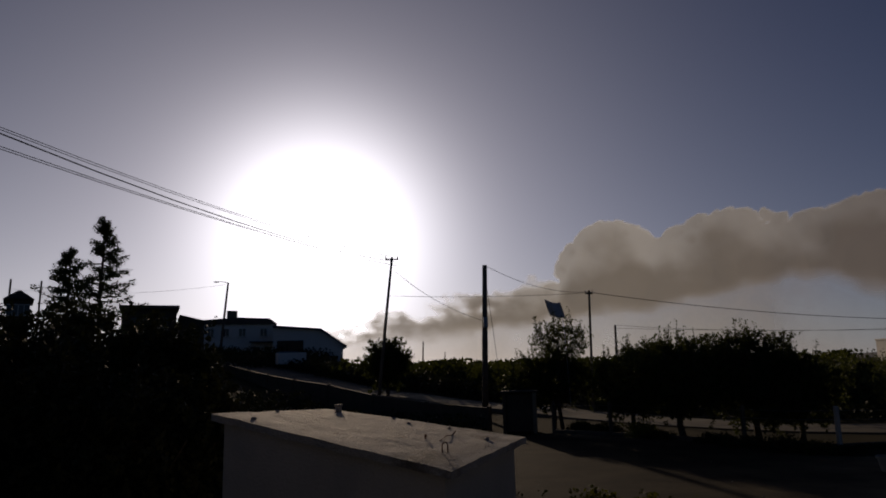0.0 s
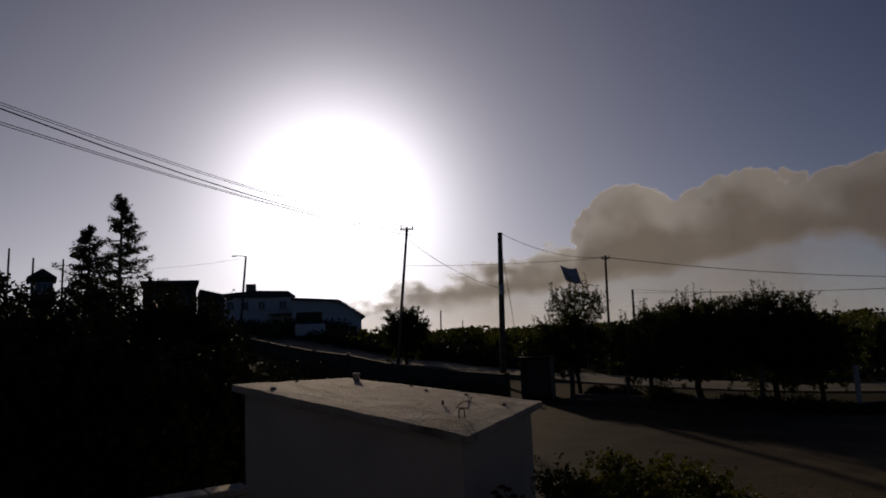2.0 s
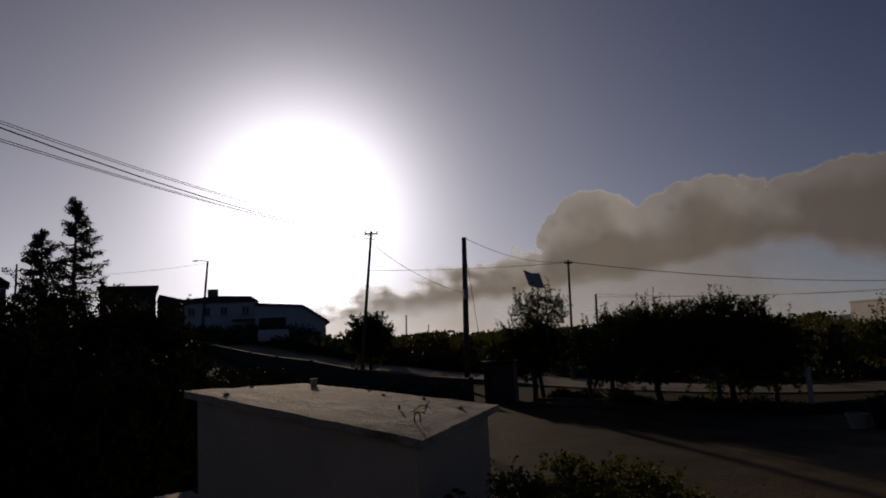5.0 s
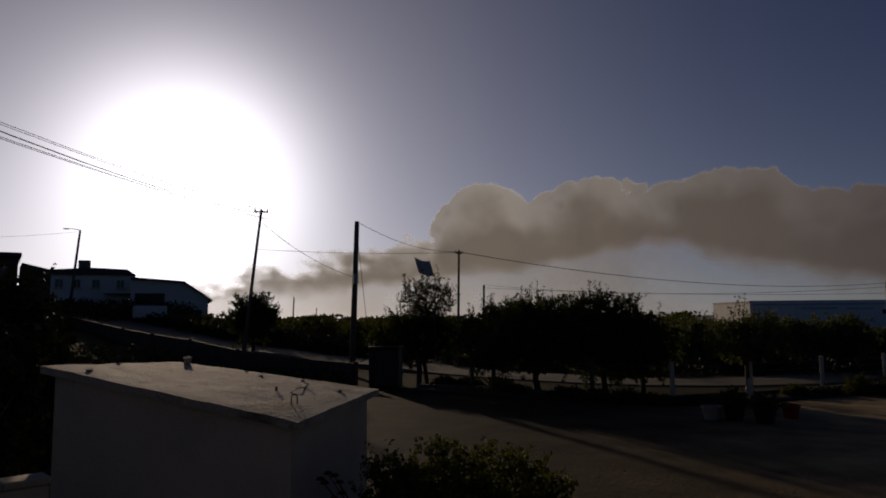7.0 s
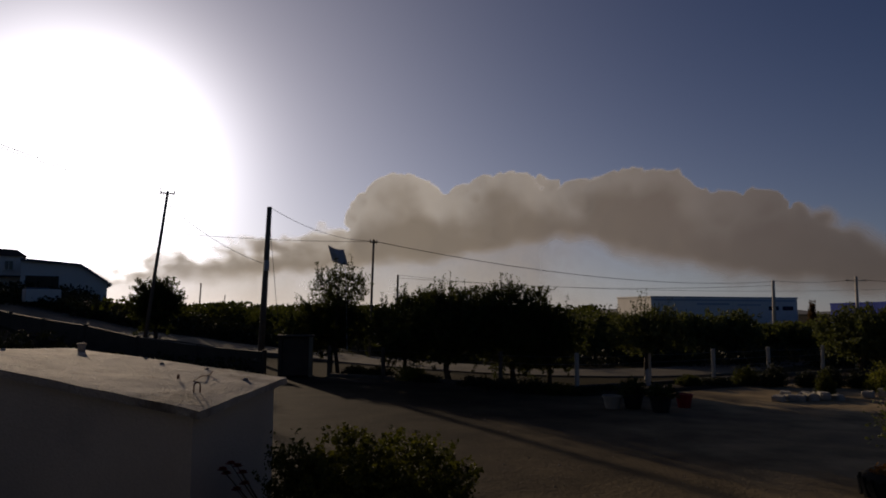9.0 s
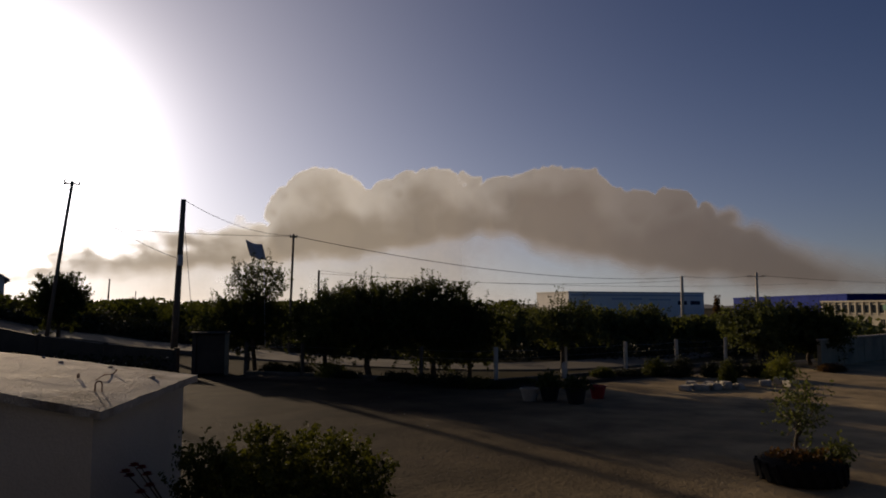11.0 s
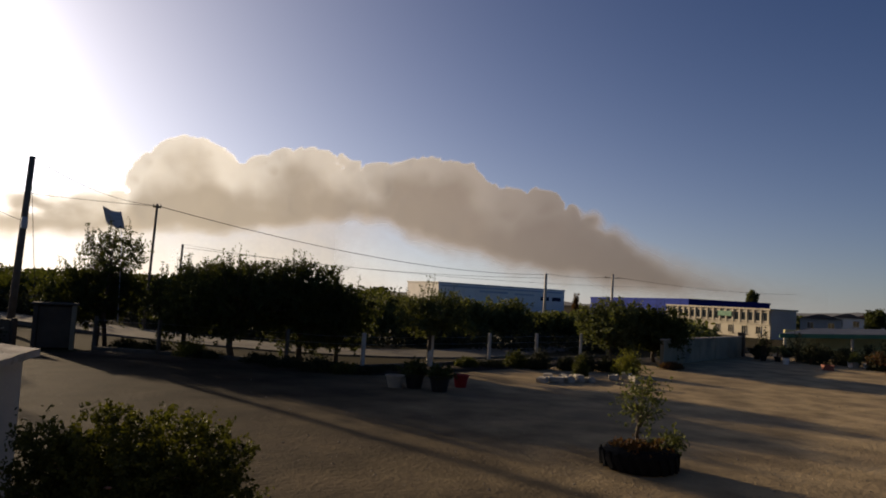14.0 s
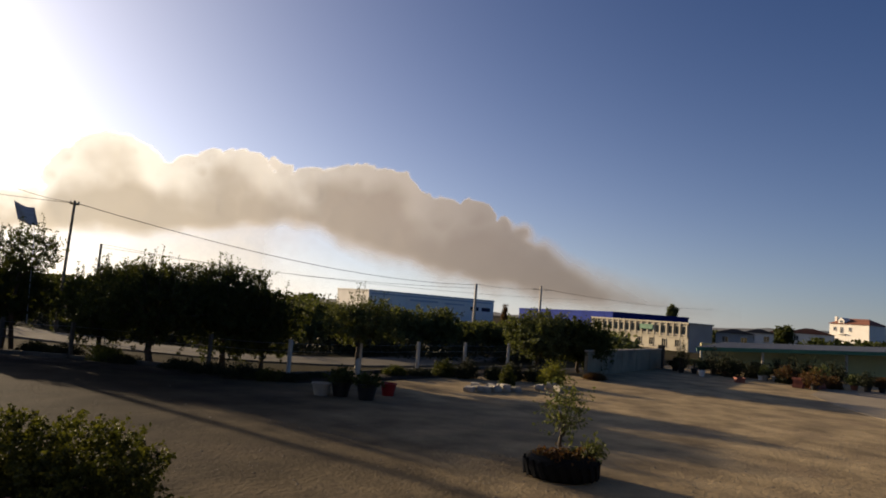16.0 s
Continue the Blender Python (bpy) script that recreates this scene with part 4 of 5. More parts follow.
def hill_houses():
    """The farm house and long hall beside the climbing road."""
    r = 90
    p = at(-17.0, r)
    top = thing("farmhouse", p, "pale two-storey farmhouse with a low roof and square chimney", "house", rz=17.0)
    z = lambda el: EYE_Z + r * math.tan(radians(el)) - p[2]
    h = z(3.75)
    part("wall", box(-4.5, 4.4, 0, 9, -2.5, h, 0.03), WALL_WHITE, top)
    part("roof", prism([(-4.75, h + 0.003), (4.75, h + 0.003), (3.75, z(4.2)), (-0.2, z(4.28)), (-4.3, z(4.08))], -0.4, 9.4), TILE_DARK, top)
    part("chimney", box(-1.5, -0.2, 2, 3.2, z(4.05), z(4.94), 0.03), WALL_PALE, top)
    part("porch_roof", box(1.3, 4.3, -1.4, -0.003, h - 2.35, h - 2.2, 0.02), TILE_DARK, top)
    for x in (1.4, 4.15):
        part("porch_post", box(x, x + 0.12, -1.35, -1.23, -2.5, h - 2.353, 0.01), WALL_WHITE, top)
    for x in (-3.8, -2.0, 0.0, 2.6):
        window(top, x, x + 0.9, h - 1.6, h - 0.5, -0.02, WALL_WHITE, 1)
    for x in (-3.7, -1.2, 3.1):
        window(top, x, x + 1.0, h - 4.2, h - 2.9, -0.02, WALL_WHITE, 1)
    part("door", box(1.75, 2.65, -0.06, -0.003, -0.3, h - 2.9, 0.02), WALL_DARK, top)
    part("side_wing", box(-6.3, -4.55, 1, 8, -2.5, z(3.3), 0.03), WALL_PALE, top)
    r = 84
    p = at(-11.4, r)
    hall = thing("farm_hall", p, "long low hall with a wide sloping roof", "hall", rz=11.4)
    z = lambda el: EYE_Z + r * math.tan(radians(el)) - p[2]
    x = lambda az: r * math.tan(radians(az + 11.4))
    part("wall", prism([(x(-14.3), -2.5), (x(-8.7), -2.5), (x(-8.7), z(1.95)), (x(-10.6), z(3.2)), (x(-14.3), z(3.45))], 0, 14), WALL_WHITE, hall)
    part("roof", prism([(x(-14.35), z(3.45) + 0.003), (x(-10.6), z(3.2) + 0.003), (x(-8.7), z(1.95) + 0.003), (x(-8.4), z(1.76)), (x(-8.4), z(1.9)), (x(-10.5), z(3.35)), (x(-14.35), z(3.63))], -0.5, 14.5), SHEET_GREY, hall)
    part("gate", box(x(-14.0), x(-11.9), -0.1, -0.004, -2.0, z(2.4), 0.02), WALL_DARK, hall)
    r = 60
    p = at(-23.2, r)
    dark = thing("outbuilding", p, "dark flat-roofed outbuilding behind the hedge", "building", rz=23.2)
    h = EYE_Z + r * math.tan(radians(5.2)) - p[2]
    part("wall", box(-2.5, 1.6, 0, 7, -1, h - 0.28, 0.03), WALL_DARK, dark)
    part("roof", box(-2.7, 1.8, -0.4, 7.4, h - 0.277, h, 0.03), TILE_DARK, dark)
    for xx in (-1.6, 0.4):
        window(dark, xx - 0.2, xx + 0.6, h - 1.9, h - 0.9, -0.02, WALL_DARK, 1)
    part("lean_to", prism([(1.85, -1), (3.8, -1), (3.8, h - 1.15), (1.85, h - 0.68)], 0.5, 6), WALL_DARK, dark)


hill_houses()


def trailer():
    """A white box trailer parked off the road."""
    p = at(-12.8, 66)
    top = thing("trailer", p, "white box trailer parked beside the road", "trailer", rz=24)
    part("body", box(-1.4, 1.2, -0.75, 0.75, 0.45, 1.5, 0.06), WALL_WHITE, top)
    part("cover", box(-1.35, 0.4, -0.7, 0.7, 1.503, 1.62, 0.05), SHEET_GREY, top)
    part("drawbar", tube([(1.2, 0, 0.5), (2.0, 0, 0.45)], [0.05, 0.04], 6), STEEL, top)
    for y in (-0.8, 0.8):
        bm = lathe([(0.2, -0.09), (0.33, -0.09), (0.36, -0.05), (0.36, 0.05), (0.33, 0.09), (0.2, 0.09)], 20)
        wl = part("wheel", bm, RUBBER, top)
        wl.matrix_basis = pose(-0.2, y, 0.36, 90, 0, 0)
        part("rim", lathe([(0.19, -0.06), (0.19, 0.06)], 16), STEEL, wl)


trailer()

# ---- far hills and scrub ----
verts, faces = [], []
n = 200
for i in range(n + 1):
    az = -70 + 190 * i / n
    for k, (r, h) in enumerate(((1700, 0), (2100, 1), (2600, 0))):
        z = -5 + h * (14 + 12 * noise.noise(Vector((az * 0.11, 3, 0))) + 5 * noise.noise(Vector((az * 0.6, 7, 0))) + 16 * math.exp(-((az - 72) / 9) ** 2))
        verts.append(polar(az, r, z))
for i in range(n):
    for k in range(2):
        a = 3 * i + k
        faces.append((a, a + 1, a + 4, a + 3))
HILL = surface("hazy_hill", (0.16, 0.16, 0.15), (0.12, 0.125, 0.12), 0.01, 0.95, 0.0, 0.1)
tagged(link("backdrop_hills", verts, faces, HILL, smooth=True), "low hazy hills along the horizon", "hills", kind="structure")


def scrub(name, seed, spots, count, size, spread, material, label):
    """One mass of bushes: leaves round many spots."""
    rng = np.random.default_rng(seed)
    c = np.array(spots)
    v, f = leaves(rng, c, spread, count, size)
    g = np.array([gz(x, y) for x, y in v[::4, :2]]).repeat(4)
    v[:, 2] = np.maximum(v[:, 2], g)
    me = bpy.data.meshes.new(name)
    me.from_pydata(v.tolist(), [], f.tolist())
    me.materials.append(material)
    return tagged(new(name, me), label, "scrub", kind="stuff")


rng = np.random.default_rng(77)
spots = []
for k in range(420):
    az, r = rng.uniform(-9, 30), rng.uniform(58, 135)
    x, y, z = at(az, r)
    # the crowns stay near eye level
    crest = EYE_Z + r * math.tan(radians(0.25 + 0.35 * noise.noise(Vector((az * 0.5, 1, 0))))) - 1.1
    spots.append((x, y, max(z + 0.3, min(crest, z + rng.uniform(0.3, 3.0)))))
scrub("scrub", 1, spots, 60000, 0.3, 0.75, LEAF_DARK, "dark scrub and low trees across the road")
spots = []
for k in range(260):
    az, r = rng.uniform(28, 56), rng.uniform(54, 72)
    x, y, z = at(az, r)
    spots.append((x, y, z + rng.uniform(0.2, 1.2)))
scrub("orchard_scrub", 2, spots, 16000, 0.35, 0.7, LEAF_OLIVE, "dense low olive scrub across the road")
spots = []
for k in range(120):
    az, r = rng.uniform(-17, 2), rng.uniform(30, 38)
    x, y, z = at(az, r)
    spots.append((x, y, z + rng.uniform(0.0, 0.25)))
for k in range(110):
    az, r = rng.uniform(-21, -10), rng.uniform(32, 46)
    x, y, z = at(az, r)
    spots.append((x, y, z + rng.uniform(0.0, 0.5)))
for k in range(330):
    az = rng.uniform(9, 49)
    x, y, z = at(az, float(np.interp(az, [9, 13, 19, 27, 37, 49], [50.5, 45.5, 43, 39.5, 41, 46])) + rng.uniform(0, 7))
    spots.append((x, y, z + rng.uniform(0.0, 0.55)))
# weeds take the dimmed leaves to darken the banks
scrub("bank_weeds", 3, spots, 42000, 0.12, 0.36, LEAF_DIMMED, "dry weeds and brambles on the banks along the road")
spots = []
for k in range(200):
    az, r = rng.uniform(-20, -6), rng.uniform(66, 84)
    x, y, z = at(az, r)
    spots.append((x, y, z + rng.uniform(0.0, 0.7)))
for k in range(420):
    az = rng.uniform(-19, 6)
    x, y, z = at(az, float(np.interp(az, [-20, -13.2, -5.6, 3, 6], [81, 61, 49.7, 46.7, 45.5])) + rng.uniform(3.4, 9.5))
    spots.append((x, y, z + rng.uniform(-0.1, 0.35)))
scrub("roadside_weeds", 4, spots, 30000, 0.18, 0.5, LEAF_DIMMED, "weeds and bushes above the road")
spots = []
for k in range(160):
    az, r = rng.uniform(60, 78), rng.uniform(190, 320)
    x, y, z = at(az, r)
    spots.append((x, y, z + rng.uniform(0.3, 1.6)))
scrub("far_trees", 5, spots, 9000, 0.8, 1.1, LEAF_DARK, "distant trees between houses")

# ---- trees along the fence ----
tree("tree", at(9.1, 34.6), 5.35, (1.35, 1.3), 2.9, 0.09, 6000, 0.06, LEAF_DARK, "young tree with a thin see-through crown by the fence", seed=3, spread=0.2, limbs=22, group="yard trees", shoots=14)
tree("tree", at(8.4, 35.6), 3.7, (2.25, 1.6), 1.0, 0.1, 50000, 0.055, LEAF_DARK, "low dense dark tree behind the fence", seed=4, group="yard trees", shoots=10)
tree("tree", at(18.4, 29.6), 4.0, (2.7, 2.2), 1.1, 0.13, 56000, 0.055, LEAF_DARK, "broad dark citrus tree with a short trunk", seed=5, group="yard trees", limbs=52, spread=0.22, shoots=46)
tree("tree", at(14.6, 32.0), 3.75, (1.5, 1.3), 0.8, 0.11, 30000, 0.055, LEAF_DARK, "rounded dark green tree beside the fence", spread=0.22, seed=6, group="yard trees", shoots=16)
tree("tree", at(23.6, 30.5), 4.1, (2.0, 1.8), 0.75, 0.13, 46000, 0.055, LEAF_DARK, "dense dark tree with upright shoots", seed=17, group="yard trees", limbs=52, spread=0.22, shoots=40)
tree("tree", at(26.5, 31.0), 3.25, (1.6, 1.5), 0.55, 0.1, 28000, 0.055, LEAF_DARK, "small dark tree leaning over the fence", spread=0.24, seed=8, group="yard trees", shoots=24)
olive = tree("tree", at(34.2, 29.6), 3.2, (1.65, 1.5), 1.5, 0.09, 20000, 0.055, LEAF_OLIVE, "small olive tree with a whitewashed trunk", seed=9, group="yard trees", shoots=18)
tree("tree", at(49.0, 41), 3.35, (2.0, 1.8), 0.7, 0.1, 16000, 0.09, LEAF_OLIVE, "olive tree leaning over the pale wall", seed=10, group="yard trees")
tree("tree", at(52.2, 42), 3.1, (1.9, 1.7), 0.6, 0.1, 16000, 0.09, LEAF_DARK, "dark bushy tree in front of the pale wall", seed=11, group="yard trees")
k = 0
for az, r, h, half in ((30.6, 46, 2.9, 1.9), (33.5, 50, 2.6, 2.0), (37.4, 48, 2.9, 2.1), (40.2, 50, 3.1, 2.1), (43.6, 54, 2.3, 2.4), (46.4, 56, 2.1, 2.2), (27.5, 50, 2.5, 2.0)):
    k += 1
    tree("tree", at(az, r), h, (half, half * 0.8), 0.5, 0.11, 14000, 0.11, LEAF_OLIVE, "grey-green olive tree across the road", seed=20 + k, group="olive trees", limbs=20)
tree("tree", at(-5.1, 47), 4.0, (1.5, 1.3), 1.0, 0.12, 30000, 0.07, LEAF_DARK, "round-headed dark tree at the foot of a pole", seed=31)
tree("tree", at(59.0, 150), 7.6, (0.95, 0.95), 3.5, 0.2, 4000, 0.22, LEAF_OLIVE, "distant slender tree behind the facade", seed=32, limbs=14)
tree("tree", at(67.0, 150), 4.9, (1.6, 1.5), 1.5, 0.25, 4000, 0.25, LEAF_DARK, "distant round dark tree among roofs", seed=33)
tree("tree", at(45.75, 100), 4.5, (0.42, 0.4), 0.6, 0.12, 3000, 0.12, LEAF_RED, "narrow dry brown tree beside the warehouse", seed=34, limbs=12)
# whitewash on the small olive's trunk
part("whitewash", tube([(0, 0, -0.02), (0.02, 0.05, 0.45), (0.03, 0.09, 0.8)], [0.125, 0.105, 0.098], 9), POST_WHITE, olive, "whitewashed lower trunk", smooth=True)

# ---- hedge and conifers on the west side ----
for k, (az, r, h, half, low) in enumerate(((-33.5, 14.5, 4.4, 1.7, 0.2), (-28.5, 14.8, 4.3, 1.6, 0.2), (-24.2, 15.0, 4.05, 1.5, 0.2), (-21.0, 15.3, 3.9, 1.1, 0.2), (-31.0, 12.0, 3.6, 1.5, 0.1), (-24.5, 12.0, 3.2, 1.5, 0.1), (-20.3, 12.5, 2.9, 1.0, 0.1), (-38, 14, 4.3, 1.7, 0.2))):
    tree("hedge_tree", at(az, r), h, (half, half), low, 0.09, 26000, 0.065, LEAF_DIMMED, "tall dense dark hedge shrub beside the shed", "hedge", seed=50 + k, limbs=40, group="hedge", spread=0.16)


def conifer(place, height, half, count, seed, label, start=0.3):
    """A straight trunk with many uneven, upturned branches; sprays of needles in clumps with gaps of sky between."""
    rng = np.random.default_rng(seed)
    top = thing("conifer", place, label, "tree", group="conifers")
    lean = [Vector((0.05 * math.sin(3.1 * k), 0.04 * math.cos(2.3 * k), height * k / 6)) for k in range(7)]
    bm = tube([Vector((0, 0, -0.2))] + lean[1:], [0.17] + [0.15 - 0.022 * k for k in range(1, 7)], 8)
    cs = []
    n = 110
    for k in range(n):
        f = start + (0.985 - start) * (k / n)
        s = f * 6
        a = lean[int(s)].lerp(lean[min(6, int(s) + 1)], s - int(s))
        reach = half * ((1 - f) / (1 - start)) ** 1.1 * rng.choice([0.45, 0.7, 0.85, 1.0, 1.15]) + 0.1
        t = rng.uniform(0, 2 * math.pi)
        u = Vector((math.cos(t), math.sin(t), 0))
        m = a + u * reach * 0.55 + Vector((0, 0, rng.uniform(-0.1, 0.08) * reach))
        e = a + u * reach + Vector((0, 0, rng.uniform(0.0, 0.3) * reach))
        tube([a, m, e], [0.03, 0.018, 0.006], 4, bm)
        if rng.uniform() < 0.22:
            continue
        for w_ in np.linspace(0.3, 1.0, 6):
            q = a.lerp(m, w_ / 0.55) if w_ < 0.55 else m.lerp(e, (w_ - 0.55) / 0.45)
            side = u.cross(Vector((0, 0, 1))) * rng.normal(0, 0.16) * reach
            for d in (0.0, 0.5, 1.0):
                cs.append(q + side * d + Vector((0, 0, rng.normal(0, 0.04))))
    part("trunk", bm, BARK, top)
    v, f = leaves(rng, np.array([tuple(c) for c in cs]), np.array([0.06, 0.06, 0.05]), count, 0.04, 2.4, 0.2)
    leaf_mesh("crown", v, f, CONIFER, top)


conifer(at(-27.1, 26), EYE_Z + 26 * math.tan(radians(11.9)) - gz(*at(-27.1, 26)[:2]), 2.75, 17000, 61, "open conifer with ragged upturned branches above the hedge")
conifer(at(-29.25, 25.5), EYE_Z + 25.5 * math.tan(radians(9.5)) - gz(*at(-29.25, 25.5)[:2]), 2.7, 14000, 62, "smaller ragged conifer standing beside a taller one")

# ---- the flowering bush below the viewpoint ----
bush = shrub("rose_bush", (1.7, 7.3, 0), (1.14, 1.0), 1.7, 150000, 0.027, LEAF_BUSH, "big leafy rose bush with a few pale flowers", "bush", seed=70, spread=0.15, dome=True)
rng = np.random.default_rng(71)
for k in range(26):
    t, s = rng.uniform(0, 2 * math.pi), rng.uniform(0.5, 1.0)
    bm = bmesh.new()
    for m in range(3):
        for j in range(6):
            a = j * 1.05 + m * 0.5
            d = Vector((math.cos(a), math.sin(a), 0.3 + 0.5 * m)).normalized() * (0.042 - 0.009 * m)
            e = Vector((-math.sin(a), math.cos(a), 0)) * 0.016
            bm.faces.new([bm.verts.new(q) for q in (Vector((0, 0, 0)), d * 0.6 + e, d, d * 0.6 - e)])
    fl_ = part("flower", bm, PETAL, bush, "pale faded rose")
    z = 1.66 * math.sqrt(max(0.05, 1 - (s * 0.9) ** 2))
    fl_.location = (1.12 * s * math.cos(t), 1.0 * s * math.sin(t), z)

# crimson blossoms on stray canes beside the shed
for k, (az, el) in enumerate(((1.9, -12.7), (2.5, -12.3), (3.0, -12.5), (2.2, -13.0), (3.4, -13.0), (3.0, -14.2), (3.6, -13.8))):
    p = polar(az, 6.9, EYE_Z + 6.9 * math.tan(radians(el))) - Vector((1.7, 7.3, 0))
    bm = bmesh.new()
    for m in range(4):
        for j in range(7):
            a = j * 0.9 + m * 0.45
            d = Vector((math.cos(a), math.sin(a), 0.1 + 0.5 * m)).normalized() * (0.06 - 0.01 * m)
            e = Vector((-math.sin(a), math.cos(a), 0)) * 0.022
            bm.faces.new([bm.verts.new(q) for q in (Vector((0, 0, 0)), d * 0.6 + e, d, d * 0.6 - e)])
    blossom = part("flower", bm, LEAF_CRIMSON, bush, "crimson rose on a stray cane")
    blossom.location = p
    part("cane", tube([(-0.35, -0.1, 0.2), Vector((-0.9, -0.2, 0.9)).lerp(p, 0.4), p], [0.012, 0.008, 0.004], 5), BARK, bush)

# ---- tyre planter with a young olive ----
TP = (11.2, 8.85, 0.03)
tyre = thing("tyre_planter", TP, "old black tractor tyre used as a planter", "planter")
prof = [(0.42, 0.02), (0.62, 0.0), (0.70, 0.05), (0.735, 0.2), (0.70, 0.36), (0.62, 0.42), (0.46, 0.42), (0.42, 0.36)]
part("tyre", lathe(prof, 40), RUBBER, tyre, smooth=True)
for k in range(22):
    a = 2 * math.pi * k / 22
    lug = part("tread_lug", box(-0.04, 0.012, -0.055, 0.055, 0.05, 0.37, 0.01), RUBBER, tyre)
    lug.matrix_basis = pose(0.735 * math.cos(a), 0.735 * math.sin(a), 0, 0, 0, math.degrees(a)) @ pose(0, 0, 0, 24, 0, 0)
part("planting_soil", lathe([(0.42, 0.1), (0.43, 0.36), (0.2, 0.4)], 20), SOIL, tyre)
tree("young_olive", (TP[0] + 0.02, TP[1], 0.38), 1.55, (0.46, 0.42), 0.42, 0.035, 1100, 0.042, LEAF_OLIVE, "thin young olive growing out of a tyre", "tree", seed=81, limbs=18, spread=0.24)
shrub("ground_cover", (TP[0] - 0.15, TP[1] - 0.1, 0.36), (0.42, 0.42), 0.22, 900, 0.05, LEAF_RED, "reddish dry plants filling the tyre", "plant", seed=82)
shrub("trailing_plant", (TP[0] + 0.42, TP[1] - 0.28, 0.3), (0.4, 0.3), 0.5, 500, 0.05, LEAF_OLIVE, "grey-green plant spilling over the tyre's rim", "plant", seed=83)


# ---- pots by the fence ----
def pot(place, r, h, material, label, plant=None, seed=1, ph=0.6):
    top = thing("plant_pot", place, label, "pot", group="pots by the fence")
    part("vessel", lathe([(r * 0.72, 0), (r * 0.98, h * 0.86), (r * 1.08, h * 0.86), (r * 1.1, h), (r * 0.98, h), (r * 0.92, h * 0.8), (0.02, h * 0.78)], 24), material, top, smooth=False)
    if plant:
        shrub("potted_plant", (place[0], place[1], place[2] + h * 0.8), (r * 1.2, r * 1.2), ph, 900, 0.07, plant, "leafy plant growing in a pot", "plant", seed=seed)


def yard_at(az, r):
    p = polar(az, r)
    return (p.x, p.y, 0.03)


pot(yard_at(31.6, 23.2), 0.3, 0.42, POT_WHITE, "square-shouldered white plastic pot")
pot(yard_at(33.2, 23.3), 0.33, 0.48, POT_BLACK, "black plastic pot with a leafy plant", LEAF_DARK, 91, 0.55)
pot(yard_at(35.3, 22.8), 0.34, 0.52, POT_BLACK, "large black plastic pot with a leafy plant", LEAF_DARK, 92, 0.4)
pot(yard_at(37.0, 24.2), 0.27, 0.44, POT_RED, "bright red plastic pot")

# ---- pale stones laid on the yard ----
rng = np.random.default_rng(95)
STONES = [(43.6, 27.2), (44.3, 27.6), (45.0, 27.7), (45.7, 28.0), (46.5, 28.4), (47.3, 28.6), (44.0, 28.4), (45.3, 28.7), (49.2, 30), (50.2, 30.6), (50.9, 30.2), (46.1, 28.9)]
for az, r in STONES:
    bm = bmesh.new()
    bmesh.ops.create_cube(bm, size=1.0)
    bmesh.ops.bevel(bm, geom=bm.edges[:], offset=0.12, segments=2, affect="EDGES")
    sx, sy, sz = rng.uniform(0.35, 0.6), rng.uniform(0.3, 0.45), rng.uniform(0.2, 0.34)
    for v in bm.verts:
        v.co = Vector((v.co.x * sx, v.co.y * sy, v.co.z * sz)) + Vector((noise.noise(v.co * 2 + Vector((az, 0, 0))), noise.noise(v.co * 2 + Vector((0, az, 0))), noise.noise(v.co * 2 + Vector((0, 0, az))))) * 0.06
    st = part("stone_block", bm, STONE)
    st.matrix_basis = Matrix.Translation(Vector(yard_at(az, r)) + Vector((0, 0, sz * 0.45))) @ pose(0, 0, 0, 0, 0, rng.uniform(0, 90))
    tagged(st, "rough pale stone block lying on the yard", "stone", group="stones on the yard")

# ---- low plants along the fence ----
BED = [(10.5, 34, 0.7, 0.7, LEAF_DARK), (12.5, 32.4, 0.9, 0.8, LEAF_DARK), (15.2, 30.4, 0.8, 0.75, LEAF_YELLOW), (16.6, 29.8, 0.8, 0.6, LEAF_DARK), (20.5, 28.4, 0.9, 0.7, LEAF_DARK), (22.5, 27.4, 0.9, 0.7, LEAF_DARK), (25.0, 26.9, 0.9, 0.85, LEAF_DARK), (27.2, 26.6, 0.8, 0.6, LEAF_BUSH),
       (29.2, 26.8, 0.8, 0.4, LEAF_DARK), (31.0, 27.8, 0.7, 0.35, LEAF_DARK), (37.3, 30.6, 0.5, 0.45, LEAF_BUSH), (39.2, 31.4, 0.6, 0.35, LEAF_DARK), (41.3, 32.4, 0.6, 0.75, LEAF_BUSH), (43.2, 32.4, 0.6, 0.9, LEAF_DARK), (45.4, 32.8, 0.5, 0.6, LEAF_DARK), (47.0, 33.2, 0.5, 0.8, LEAF_DARK), (48.6, 33.6, 0.5, 0.6, LEAF_DARK),
       (50.2, 32.6, 0.7, 1.0, LEAF_YELLOW), (46.6, 29.6, 0.35, 0.9, LEAF_BUSH), (53.5, 38, 0.6, 0.35, LEAF_RED)]
# shrubs take the dimmed leaves, with the trees' shade in their colour
for k, (az, r, half, h, mat) in enumerate(BED):
    shrub("bed_shrub", yard_at(az, r), (half * (0.75 if az < 32 else 1.0), half * 0.7), h * (0.62 if az < 32 and mat != LEAF_YELLOW else 1.0), 5000, 0.042, LEAF_DIMMED if mat == LEAF_DARK else mat, "yellow-green garden shrub by the fence" if mat == LEAF_YELLOW else "low garden shrub growing along the fence", "shrub", seed=100 + k, group="bed shrubs")

